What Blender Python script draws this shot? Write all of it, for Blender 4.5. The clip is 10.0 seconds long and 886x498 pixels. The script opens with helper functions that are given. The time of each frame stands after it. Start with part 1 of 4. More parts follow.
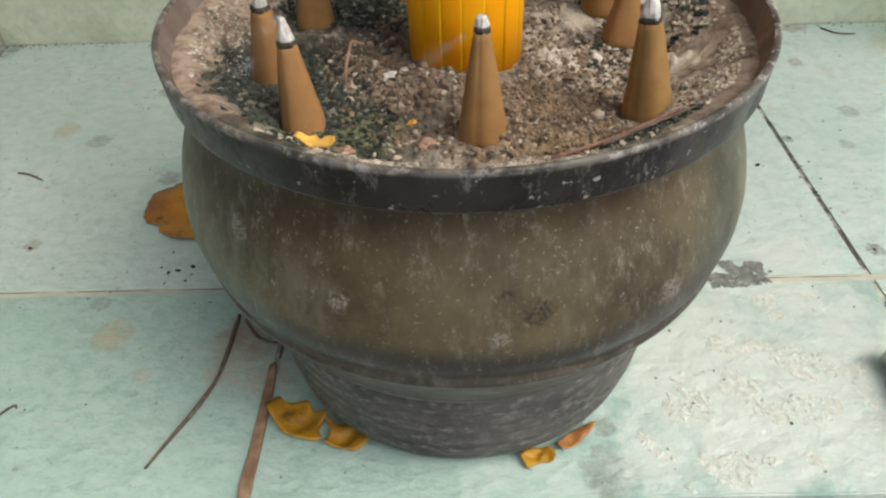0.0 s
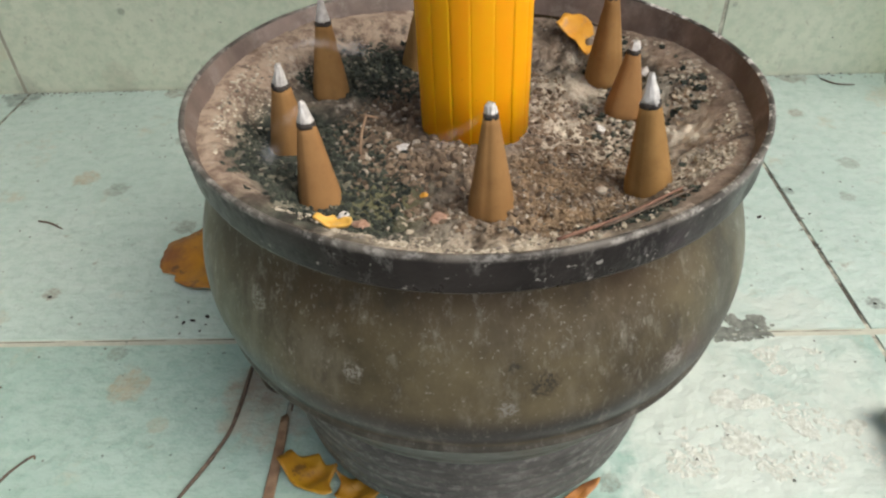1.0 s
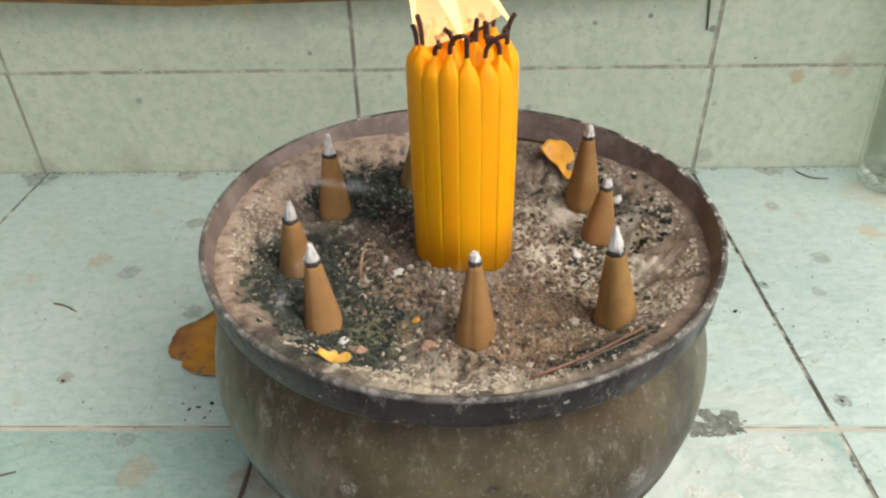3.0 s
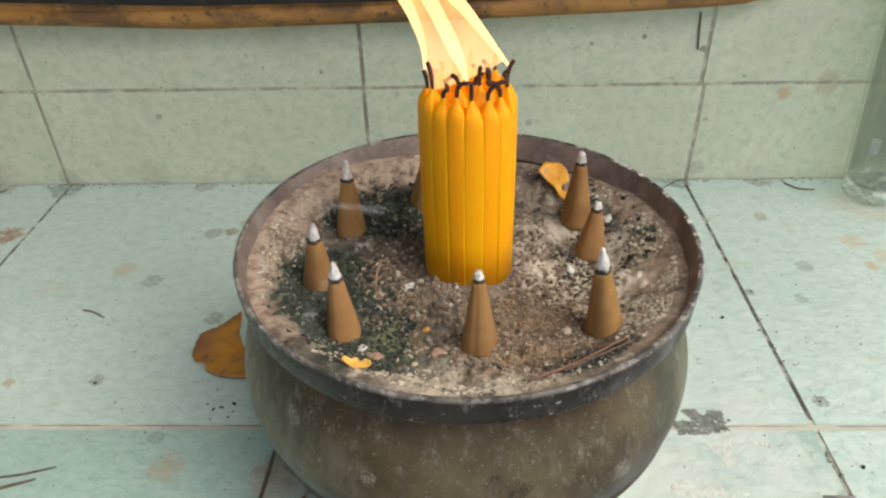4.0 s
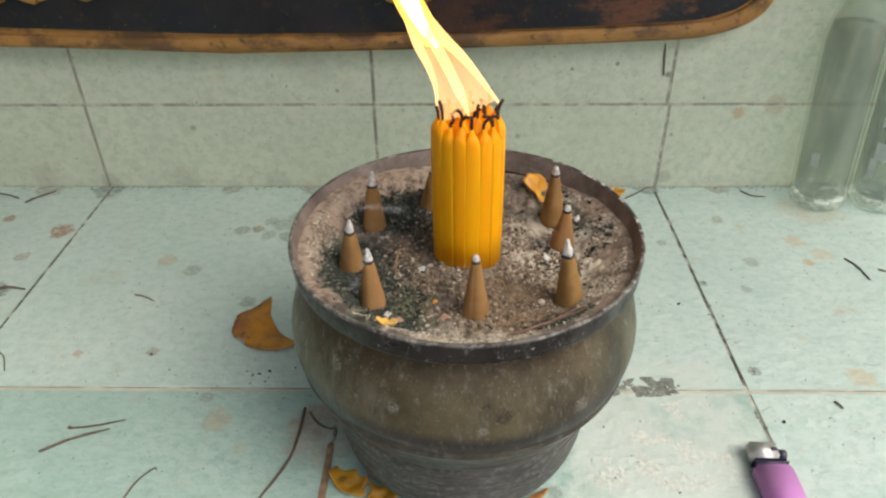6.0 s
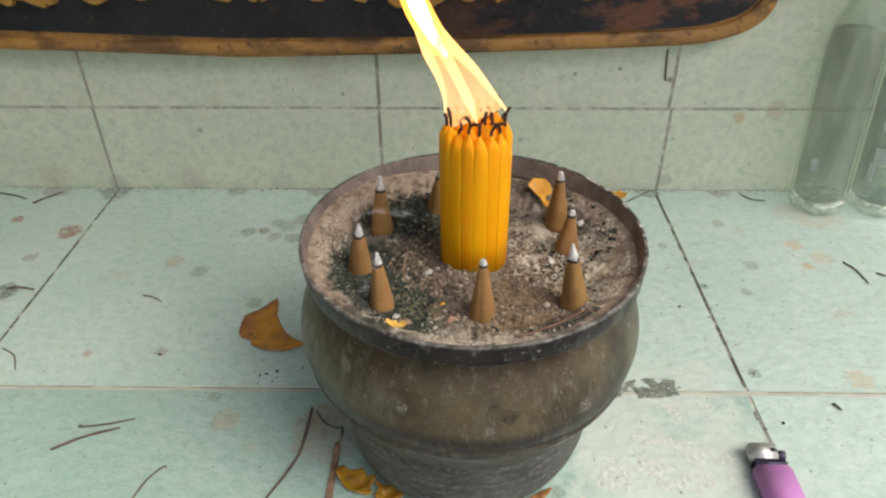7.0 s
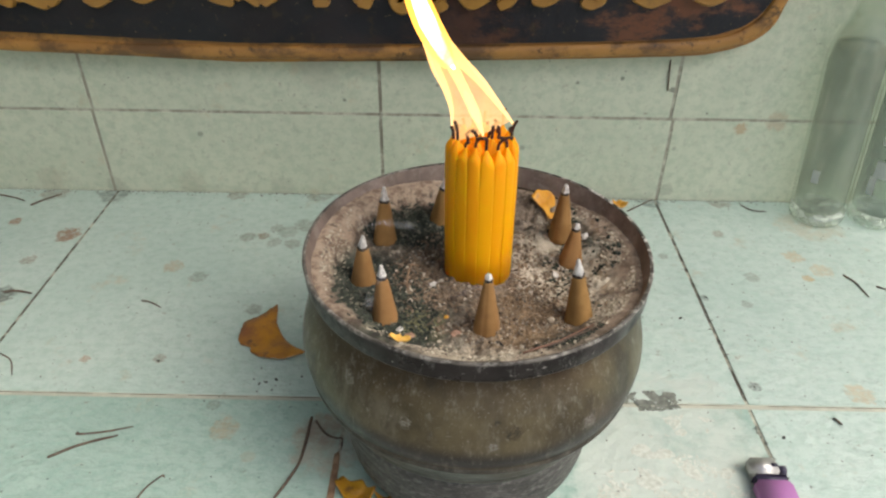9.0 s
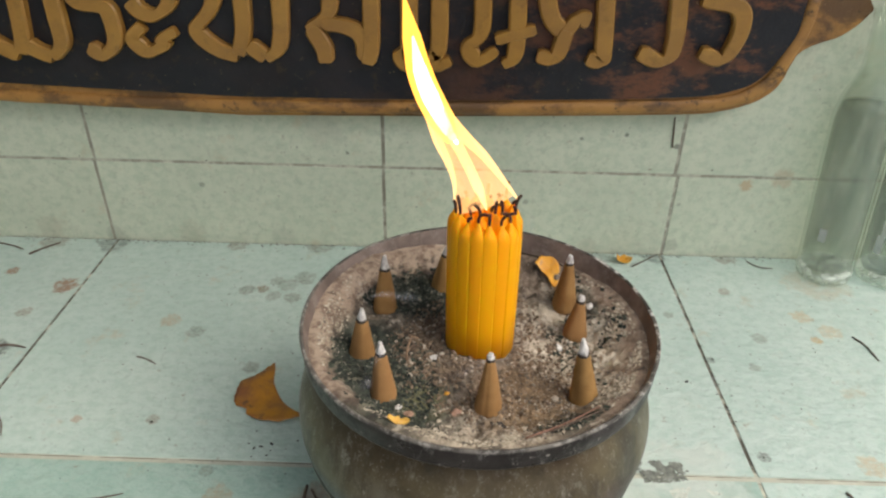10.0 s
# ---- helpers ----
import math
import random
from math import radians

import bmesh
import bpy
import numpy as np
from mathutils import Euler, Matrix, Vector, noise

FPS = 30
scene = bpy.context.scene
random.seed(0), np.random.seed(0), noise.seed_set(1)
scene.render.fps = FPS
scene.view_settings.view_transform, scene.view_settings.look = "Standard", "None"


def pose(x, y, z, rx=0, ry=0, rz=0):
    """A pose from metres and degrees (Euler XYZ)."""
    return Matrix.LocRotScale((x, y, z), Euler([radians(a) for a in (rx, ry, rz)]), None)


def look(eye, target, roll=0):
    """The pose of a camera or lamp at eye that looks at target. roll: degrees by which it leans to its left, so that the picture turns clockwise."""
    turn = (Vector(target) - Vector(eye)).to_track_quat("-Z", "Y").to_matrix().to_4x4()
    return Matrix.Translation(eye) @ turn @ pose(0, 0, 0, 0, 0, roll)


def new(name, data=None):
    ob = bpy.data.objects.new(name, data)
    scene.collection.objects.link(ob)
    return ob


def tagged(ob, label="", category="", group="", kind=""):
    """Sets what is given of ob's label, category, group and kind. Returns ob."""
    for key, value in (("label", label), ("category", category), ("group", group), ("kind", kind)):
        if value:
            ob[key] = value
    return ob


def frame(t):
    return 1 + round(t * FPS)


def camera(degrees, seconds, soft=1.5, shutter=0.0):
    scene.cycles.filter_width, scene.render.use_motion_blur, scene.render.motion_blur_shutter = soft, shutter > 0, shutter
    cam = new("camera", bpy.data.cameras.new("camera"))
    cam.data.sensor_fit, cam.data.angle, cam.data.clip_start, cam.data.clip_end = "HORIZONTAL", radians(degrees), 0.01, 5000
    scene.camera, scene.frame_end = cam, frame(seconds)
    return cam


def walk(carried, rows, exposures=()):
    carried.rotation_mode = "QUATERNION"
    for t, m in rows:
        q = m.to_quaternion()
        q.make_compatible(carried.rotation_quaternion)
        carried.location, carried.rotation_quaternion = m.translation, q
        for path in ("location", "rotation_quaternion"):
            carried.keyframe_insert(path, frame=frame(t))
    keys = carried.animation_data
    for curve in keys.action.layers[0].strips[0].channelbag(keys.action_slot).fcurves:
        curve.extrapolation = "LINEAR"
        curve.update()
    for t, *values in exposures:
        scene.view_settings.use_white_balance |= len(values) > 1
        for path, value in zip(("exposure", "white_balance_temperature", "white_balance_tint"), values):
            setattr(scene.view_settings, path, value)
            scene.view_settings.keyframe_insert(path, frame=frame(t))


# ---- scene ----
cam = camera(64.7, 10.0, soft=2.3)
PATH = [
    (0, -0.0039, -0.2315, 0.2579, -0.04, -41.67, 1.62),
    (0.5, -0.0028, -0.2321, 0.2664, 0.17, -40.70, 1.66),
    (1, -0.0047, -0.2305, 0.2739, 0.51, -39.27, 1.75),
    (1.5, -0.0063, -0.2266, 0.2839, 0.70, -38.31, 1.57),
    (2, -0.0076, -0.2239, 0.2923, 0.85, -37.41, 1.27),
    (2.5, -0.0027, -0.2307, 0.3031, 0.48, -35.26, 1.20),
    (3, -0.0006, -0.2358, 0.3118, 0.95, -35.20, 1.00),
    (4.5, -0.0024, -0.2768, 0.3509, 1.14, -35.04, 1.19),
    (5, -0.0027, -0.3002, 0.3658, 1.09, -34.54, 0.32),
    (5.5, -0.0040, -0.3236, 0.3768, 0.74, -34.88, 0.44),
    (7, -0.0112, -0.3425, 0.3896, 0.87, -34.87, 0.19),
    (7.5, -0.0110, -0.3403, 0.3922, 0.71, -34.85, -0.14),
    (8, -0.0120, -0.3439, 0.3927, 0.71, -35.34, 0.00),
    (8.5, -0.0157, -0.3408, 0.3937, 0.66, -35.35, -0.41),
    (9, -0.0166, -0.3372, 0.3937, 0.93, -34.77, -0.61),
    (9.5, -0.0128, -0.3301, 0.3982, 0.58, -34.50, -1.00),
    (10, -0.0167, -0.3174, 0.4071, 1.45, -32.09, -1.04),
]
walk(cam, [(t, pose(x, y, z, 90 + pitch, roll, yaw)) for t, x, y, z, yaw, pitch, roll in PATH],
     exposures=[(0, 0.52), (2, 0.66), (3, 0.68), (4.5, 0.52), (5, 0.50), (7, 0.45), (10, 0.46)])

# ---- light: bright overcast, the sky open towards the viewer ----
SUN_EL, SUN_AZ = radians(52), radians(116)
world = bpy.data.worlds.new("sky")
scene.world = world
world.use_nodes = True
wn = world.node_tree
sky = wn.nodes.new("ShaderNodeTexSky")
sky.sky_type, sky.sun_disc = "NISHITA", False
sky.sun_elevation, sky.sun_rotation = SUN_EL, SUN_AZ
sky.air_density, sky.dust_density = 1.0, 5.0
wn.links.new(sky.outputs[0], wn.nodes["Background"].inputs[0])
wn.nodes["Background"].inputs[1].default_value = 0.12
sun = new("sun", bpy.data.lights.new("sun", "SUN"))
sun.data.energy, sun.data.angle, sun.data.color = 1.7, radians(50), (1.0, 0.97, 0.91)
sun.matrix_world = look((math.sin(SUN_AZ) * math.cos(SUN_EL), math.cos(SUN_AZ) * math.cos(SUN_EL), math.sin(SUN_EL)), (0, 0, 0))

# ---- plan, metres; the burner's axis stands at x = y = 0 on the ledge, z = 0 ----
WALL_Y = 0.334
EDGE_Y = -0.0925
CROSS_Y = 0.0297
JOINTS_X = [-0.6880, -0.3880, -0.0890, 0.2130, 0.5110, 0.8100]
UPPER_X = [-0.6880, -0.3870, -0.0885, 0.2095, 0.5110, 0.8100]
LEDGE_X = [-0.6835, -0.3835, -0.0895, 0.2105, 0.5110, 0.8100]
JOINTS_Z = [0.0, 0.0954, 0.3954, 0.6954, 0.8490]


# ---- materials ----
class Mat:
    """A node material with short calls for its nodes."""

    def __init__(self, name, rough=0.6, metal=0.0):
        self.m = bpy.data.materials.new(name)
        self.m.use_nodes = True
        self.t = self.m.node_tree
        self.b = self.t.nodes["Principled BSDF"]
        self.b.inputs["Roughness"].default_value = rough
        self.b.inputs["Metallic"].default_value = metal
        self.pos = self.add("ShaderNodeNewGeometry").outputs["Position"]

    def add(self, kind, **values):
        n = self.t.nodes.new(kind)
        for k, v in values.items():
            n.inputs[k].default_value = v
        return n

    def link(self, a, b):
        self.t.links.new(a, b)

    def put(self, value, socket):
        if isinstance(value, bpy.types.NodeSocket):
            self.link(value, socket)
        elif isinstance(value, tuple) and len(value) == 3:
            socket.default_value = (*value, 1.0)
        else:
            socket.default_value = value

    def noise(self, scale, detail=4.0, rough=0.6, stretch=None, where=None):
        n = self.add("ShaderNodeTexNoise", Scale=scale, Detail=detail, Roughness=rough)
        src = where or self.pos
        if stretch:
            v = self.t.nodes.new("ShaderNodeVectorMath")
            v.operation = "MULTIPLY"
            self.link(src, v.inputs[0])
            v.inputs[1].default_value = stretch
            src = v.outputs[0]
        self.link(src, n.inputs["Vector"])
        return n.outputs[0]

    def band(self, value, lo, hi, a=0.0, b=1.0):
        n = self.t.nodes.new("ShaderNodeMapRange")
        n.interpolation_type = "SMOOTHSTEP"
        self.put(value, n.inputs["Value"])
        for k, v in (("From Min", lo), ("From Max", hi), ("To Min", a), ("To Max", b)):
            n.inputs[k].default_value = v
        return n.outputs[0]

    def math(self, op, a, b=0.0):
        n = self.t.nodes.new("ShaderNodeMath")
        n.operation = op
        self.put(a, n.inputs[0])
        self.put(b, n.inputs[1])
        return n.outputs[0]

    def mix(self, fac, a, b, blend="MIX"):
        n = self.t.nodes.new("ShaderNodeMix")
        n.data_type, n.blend_type = "RGBA", blend
        self.put(fac, n.inputs[0])
        self.put(a, n.inputs[6])
        self.put(b, n.inputs[7])
        return n.outputs[2]

    def near(self, centre, radius, soft, wobble=0.0, scale=90.0):
        """1 within radius of a place, ragged by noise, 0 away from it."""
        d = self.t.nodes.new("ShaderNodeVectorMath")
        d.operation = "DISTANCE"
        self.link(self.pos, d.inputs[0])
        d.inputs[1].default_value = centre
        v = d.outputs["Value"]
        if wobble:
            v = self.math("ADD", v, self.math("MULTIPLY", self.math("SUBTRACT", self.noise(scale, 5.0, 0.65), 0.5), wobble))
        return self.band(v, radius - soft, radius + soft, 1.0, 0.0)

    def axis(self, i):
        s = self.add("ShaderNodeSeparateXYZ")
        self.link(self.pos, s.inputs[0])
        return s.outputs[i]

    def random(self):
        return self.add("ShaderNodeObjectInfo").outputs["Random"]

    def island(self):
        return self.add("ShaderNodeNewGeometry").outputs["Random Per Island"]

    def color(self, c):
        self.put(c, self.b.inputs["Base Color"])
        return self

    def rough(self, r):
        self.put(r, self.b.inputs["Roughness"])
        return self

    def bump(self, height, strength=0.4, distance=0.001):
        n = self.add("ShaderNodeBump", Strength=strength, Distance=distance)
        self.put(height, n.inputs["Height"])
        if self.b.inputs["Normal"].links:
            self.link(self.b.inputs["Normal"].links[0].from_socket, n.inputs["Normal"])
        self.link(n.outputs[0], self.b.inputs["Normal"])
        return self


def tile_material(name, base, dark, floor):
    m = Mat(name, 0.42)
    c = m.mix(m.band(m.noise(9, 5), 0.3, 0.72), base, dark)
    c = m.mix(m.band(m.random(), 0.0, 1.0, 0.0, 0.18), c, tuple(v * 0.86 for v in base))
    c = m.mix(m.band(m.noise(160, 3), 0.54, 0.72, 0.0, 0.50), c, tuple(v * 0.72 for v in dark))
    c = m.mix(m.band(m.noise(95, 6, 0.7, stretch=(1, 1.35, 1.2)), 0.42, 0.64, 0.0, 0.50), c, tuple(v * k for v, k in zip(dark, (0.74, 0.84, 0.80))))
    c = m.mix(m.band(m.noise(26, 6, 0.7), 0.58, 0.72, 0.0, 0.45), c, (0.50, 0.42, 0.28))
    c = m.mix(m.band(m.noise(75, 5, 0.65), 0.65, 0.73, 0.0, 0.60), c, (0.24, 0.21, 0.15))
    c = m.mix(m.band(m.noise(230, 2, 0.5), 0.735, 0.77, 0.0, 0.8), c, (0.06, 0.06, 0.05))
    if floor:
        for x, y, r, colour, amount in FLOOR_STAINS:
            k = m.near((x, y, 0), r, r * 0.16, r * 1.8, 1.8 / r)
            spots = m.band(m.noise(2.2 / r, 4, 0.7), 0.35, 0.6, 0.35, 1.0)
            c = m.mix(m.math("MULTIPLY", m.math("MULTIPLY", k, spots), amount * 0.95), c, colour)
    else:
        for x, z, r, colour, amount in WALL_STAINS:
            k = m.math("MULTIPLY", m.near((x, WALL_Y, z), r, r * 0.3, r * 2.0, 1.6 / r), amount * (0.4 if z < 0.02 else 0.8))
            c = m.mix(k, c, colour)
    m.color(c)
    m.rough(m.band(m.noise(40, 4), 0.3, 0.7, 0.34, 0.6))
    m.bump(m.noise(110, 5, 0.6, stretch=(1, 1.35, 1.2)), 0.75 if floor else 0.25, 0.0026)
    m.bump(m.noise(38, 2, 0.5, stretch=(1, 1.6, 1)), 0.75 if floor else 0.4, 0.0025)
    return m.m


BROWN, RUST, GREY, BLACKISH = (0.22, 0.15, 0.09), (0.28, 0.12, 0.05), (0.21, 0.22, 0.18), (0.06, 0.06, 0.05)
FLOOR_STAINS = [
    (-0.100, -0.012, 0.026, (0.42, 0.33, 0.24), 0.55), (-0.218, 0.245, 0.008, GREY, 0.7), (-0.203, 0.247, 0.006, BROWN, 0.8),
    (-0.190, 0.236, 0.007, GREY, 0.6), (-0.180, 0.256, 0.010, GREY, 0.5), (-0.4645, 0.266, 0.006, RUST, 1.0),
    (-0.400, 0.243, 0.012, RUST, 0.9), (-0.417, 0.199, 0.007, BROWN, 0.6), (0.2695, 0.1925, 0.007, GREY, 0.55),
    (-0.4136, 0.1464, 0.012, BLACKISH, 0.8), (0.0565, -0.081, 0.012, GREY, 0.6), (0.058, -0.058, 0.005, GREY, 0.7),
    (0.093, -0.035, 0.005, GREY, 0.5), (0.340, 0.205, 0.010, (0.55, 0.40, 0.20), 0.5), 
    (0.11, 0.033, 0.016, GREY, 0.5), (0.36, 0.285, 0.03, (0.50, 0.42, 0.28), 0.45),
    (-0.385, 0.322, 0.016, BLACKISH, 0.6), (-0.25, 0.328, 0.010, BROWN, 0.6), (-0.16, 0.330, 0.014, GREY, 0.7), (0.205, 0.325, 0.010, BLACKISH, 0.6),
    (0.28, 0.330, 0.012, BROWN, 0.6), (-0.45, 0.325, 0.014, BROWN, 0.5), (0.15, 0.325, 0.012, GREY, 0.6), 
    (0.115, -0.052, 0.030, (0.62, 0.66, 0.58), 0.7), (0.155, -0.030, 0.022, (0.62, 0.66, 0.58), 0.6), (0.115, 0.0, 0.020, (0.60, 0.62, 0.53), 0.5), (0.185, -0.035, 0.005, (0.42, 0.28, 0.08), 0.9),
    (0.145, -0.008, 0.070, (0.57, 0.645, 0.58), 1.0), (0.105, -0.060, 0.045, (0.57, 0.645, 0.58), 0.9), (0.175, -0.065, 0.045, (0.57, 0.645, 0.58), 0.9), (0.020, -0.100, 0.030, (0.52, 0.62, 0.56), 0.6),
    (-0.192, 0.262, 0.007, GREY, 0.6), (-0.171, 0.234, 0.008, GREY, 0.7), (-0.165, 0.268, 0.011, GREY, 0.6), (-0.276, 0.193, 0.009, (0.46, 0.34, 0.20), 0.6),
    (-0.248, 0.178, 0.008, GREY, 0.6), (-0.305, 0.067, 0.004, (0.40, 0.26, 0.16), 0.8), (-0.246, 0.069, 0.005, BROWN, 0.6), (-0.185, 0.132, 0.007, GREY, 0.7),
    (0.251, 0.152, 0.005, GREY, 0.6), (0.322, 0.227, 0.009, (0.55, 0.40, 0.20), 0.6), (0.322, 0.192, 0.005, (0.50, 0.33, 0.12), 0.8), (0.260, 0.266, 0.006, BROWN, 0.6),
    (0.194, 0.224, 0.005, GREY, 0.6), (0.301, 0.045, 0.010, (0.55, 0.42, 0.24), 0.6), (-0.175, -0.001, 0.010, (0.42, 0.32, 0.19), 0.6), (-0.152, -0.025, 0.005, (0.42, 0.34, 0.20), 0.4),
    (-0.189, 0.021, 0.005, GREY, 0.6), (-0.105, 0.000, 0.014, (0.30, 0.22, 0.16), 0.6),
    (0.2225, 0.0505, 0.005, (0.16, 0.17, 0.15), 0.8), (0.215, 0.16, 0.004, BLACKISH, 0.6),
]
WALL_STAINS = [
    (0.154, 0.138, 0.002, BLACKISH, 0.8), (0.110, 0.133, 0.0017, BLACKISH, 0.7), (-0.125, 0.1105, 0.0018, BLACKISH, 0.7),
    (0.284, 0.086, 0.006, (0.46, 0.27, 0.12), 0.7), (0.2054, 0.127, 0.003, BLACKISH, 0.8), (-0.030, 0.128, 0.0018, BLACKISH, 0.6), (-0.385, 0.006, 0.010, BLACKISH, 0.5),
    (-0.300, 0.010, 0.014, BROWN, 0.4), (-0.200, 0.008, 0.012, GREY, 0.5), (0.130, 0.008, 0.010, BROWN, 0.4), (0.220, 0.062, 0.002, GREY, 0.6), (0.320, 0.095, 0.010, (0.46, 0.30, 0.18), 0.5),
    (-0.455, 0.012, 0.014, BROWN, 0.4), (-0.150, 0.140, 0.020, (0.42, 0.42, 0.34), 0.4), (0.220, 0.012, 0.008, BLACKISH, 0.6), (-0.280, 0.070, 0.003, BLACKISH, 0.5), (0.060, 0.060, 0.003, BLACKISH, 0.5),
]
M_FLOOR = tile_material("floor_tile_glaze", (0.565, 0.675, 0.615), (0.49, 0.62, 0.56), True)
# greener front tiles, with some shade from the front in their colour
M_FLOOR_GREEN = tile_material("greener_shaded_floor_tile", (0.415, 0.555, 0.490), (0.345, 0.490, 0.430), True)
M_WALL = tile_material("wall_tile_glaze", (0.605, 0.64, 0.505), (0.53, 0.575, 0.45), False)


def plain(name, a, b, scale, rough=0.7, metal=0.0, bump=0.3, depth=0.001):
    m = Mat(name, rough, metal)
    m.color(m.mix(m.band(m.noise(scale, 5), 0.3, 0.7), a, b))
    m.bump(m.noise(scale * 4, 4), bump, depth)
    return m.m


def grout_material(name, pale, dark, lo, hi, cross=False):
    m = Mat(name, 0.9)
    c = m.mix(m.band(m.noise(14, 4), 0.3, 0.7), pale, tuple(v * 0.75 for v in pale))
    k = m.band(m.noise(75, 5, 0.65), lo, hi)
    if cross:
        off = m.math("ABSOLUTE", m.math("SUBTRACT", m.axis(1), CROSS_Y))
        front = m.band(m.axis(1), CROSS_Y - 0.006, CROSS_Y - 0.002, 0.55, 1.0)
        k = m.math("MULTIPLY", m.math("MULTIPLY", k, front), m.band(off, 0.0025, 0.004, 0.15, 1.0))
        crack = m.math("ABSOLUTE", m.math("SUBTRACT", m.axis(1), CROSS_Y + 0.0014))
        k = m.math("MAXIMUM", k, m.math("MULTIPLY", m.band(crack, 0.0002, 0.0006, 0.9, 0.0), m.band(m.noise(35, 4, 0.6), 0.38, 0.55)))
    else:
        # the upright joints left of and behind the burner are the blackest
        off = m.math("ABSOLUTE", m.math("ADD", m.axis(0), 0.0890))
        far = m.math("ABSOLUTE", m.math("ADD", m.axis(0), 0.3880))
        upright = m.math("MAXIMUM", m.band(off, 0.002, 0.004, 0.75, 0.0), m.band(far, 0.002, 0.004, 0.6, 0.0))
        k = m.math("MAXIMUM", m.math("MULTIPLY", k, 0.6), m.math("MULTIPLY", upright, m.band(m.noise(75, 5, 0.65), 0.30, 0.52, 0.2, 1.0)))
    c = m.mix(k, c, dark)
    m.color(c)
    m.bump(m.noise(300, 4), 0.5, 0.001)
    return m.m


M_GROUT = grout_material("grout", (0.64, 0.65, 0.53), (0.085, 0.074, 0.056), 0.34, 0.56, True)
M_PLASTER = plain("plaster", (0.26, 0.27, 0.24), (0.20, 0.21, 0.19), 8, 0.9)
M_WALLGROUT = grout_material("wall_grout", (0.62, 0.62, 0.50), (0.15, 0.125, 0.095), 0.36, 0.62)
M_CONCRETE = plain("concrete", (0.30, 0.29, 0.27), (0.20, 0.19, 0.18), 6, 0.9)
M_TWIG = plain("twig_bark", (0.075, 0.055, 0.042), (0.17, 0.125, 0.09), 300, 0.8)
M_REDTWIG = plain("incense_stick_red", (0.17, 0.085, 0.06), (0.27, 0.16, 0.11), 300, 0.8)
M_CRUST = plain("lime_crust", (0.72, 0.76, 0.69), (0.54, 0.57, 0.49), 260, 0.9, bump=0.8)
M_SOOT = plain("soot_crust", (0.12, 0.13, 0.11), (0.28, 0.30, 0.26), 200, 0.9, bump=0.8)
M_PALM = plain("dry_strip", (0.33, 0.22, 0.135), (0.17, 0.10, 0.06), 120, 0.7)


def pot_material():
    m = Mat("old_bronze", 0.5, 0.5)
    c = m.mix(m.band(m.noise(16, 7, 0.65), 0.32, 0.68), (0.050, 0.042, 0.024), (0.160, 0.134, 0.074))
    c = m.mix(m.band(m.noise(60, 5, 0.7, stretch=(1, 1, 0.35)), 0.48, 0.72, 0.0, 0.55), c, (0.21, 0.19, 0.14))
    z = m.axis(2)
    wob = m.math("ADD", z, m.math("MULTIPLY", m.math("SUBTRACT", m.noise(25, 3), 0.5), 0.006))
    # dark ring, faded wider upward to put in shade under the bulge
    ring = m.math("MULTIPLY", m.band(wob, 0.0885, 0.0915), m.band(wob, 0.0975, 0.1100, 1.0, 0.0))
    # brown stain under the rim, darkened for shade below its overhang
    rust_and_shade = m.math("MULTIPLY", m.band(wob, 0.120, 0.147), m.band(m.noise(20, 4), 0.35, 0.6, 0.45, 0.95))
    c = m.mix(rust_and_shade, c, (0.048, 0.027, 0.011))
    # lower bowl greyed like the foot and darkened
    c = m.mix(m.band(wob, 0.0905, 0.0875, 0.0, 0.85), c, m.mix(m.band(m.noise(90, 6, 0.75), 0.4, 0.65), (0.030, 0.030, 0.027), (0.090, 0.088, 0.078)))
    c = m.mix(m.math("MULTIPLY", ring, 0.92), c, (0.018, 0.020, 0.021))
    c = m.mix(m.band(m.noise(700, 3, 0.6), 0.62, 0.70, 0.0, 0.5), c, (0.34, 0.33, 0.29))
    c = m.mix(m.math("MULTIPLY", m.band(m.noise(330, 5, 0.7, stretch=(1, 1, 0.16)), 0.58, 0.70, 0.0, 0.6), m.band(m.noise(22, 3), 0.45, 0.62)), c, (0.40, 0.39, 0.34))
    c = m.mix(m.band(m.noise(150, 7, 0.8, stretch=(1, 1, 0.4)), 0.52, 0.70, 0.0, 0.52), c, (0.28, 0.265, 0.22))
    c = m.mix(m.band(m.noise(45, 6, 0.7, stretch=(1, 1, 0.5)), 0.52, 0.67, 0.0, 0.55), c, (0.032, 0.028, 0.020))
    for place, r, colour in (((0.0186, -0.1010, 0.1179), 0.0040, (0.020, 0.018, 0.016)), ((0.0094, -0.0990, 0.1241), 0.0022, (0.02, 0.018, 0.016)),
                             ((-0.0369, -0.0950, 0.1185), 0.0034, (0.36, 0.35, 0.31)), ((-0.068, -0.075, 0.128), 0.0034, (0.30, 0.29, 0.25)),
                             ((0.008, -0.104, 0.110), 0.0028, (0.30, 0.30, 0.27)), ((0.060, -0.086, 0.110), 0.0045, (0.32, 0.31, 0.27))):
        k = m.math("MULTIPLY", m.near(place, r, r * 0.35, r * 2.0, 330), m.band(m.noise(800, 5, 0.75), 0.45, 0.53))
        c = m.mix(m.math("MULTIPLY", k, 0.75), c, colour)
    m.color(c)
    m.rough(m.band(m.noise(50, 4), 0.3, 0.7, 0.33, 0.52))
    m.b.inputs["Coat Weight"].default_value = 0.15
    m.b.inputs["Coat Roughness"].default_value = 0.34
    m.bump(m.noise(260, 4), 0.22, 0.0005)
    return m.m


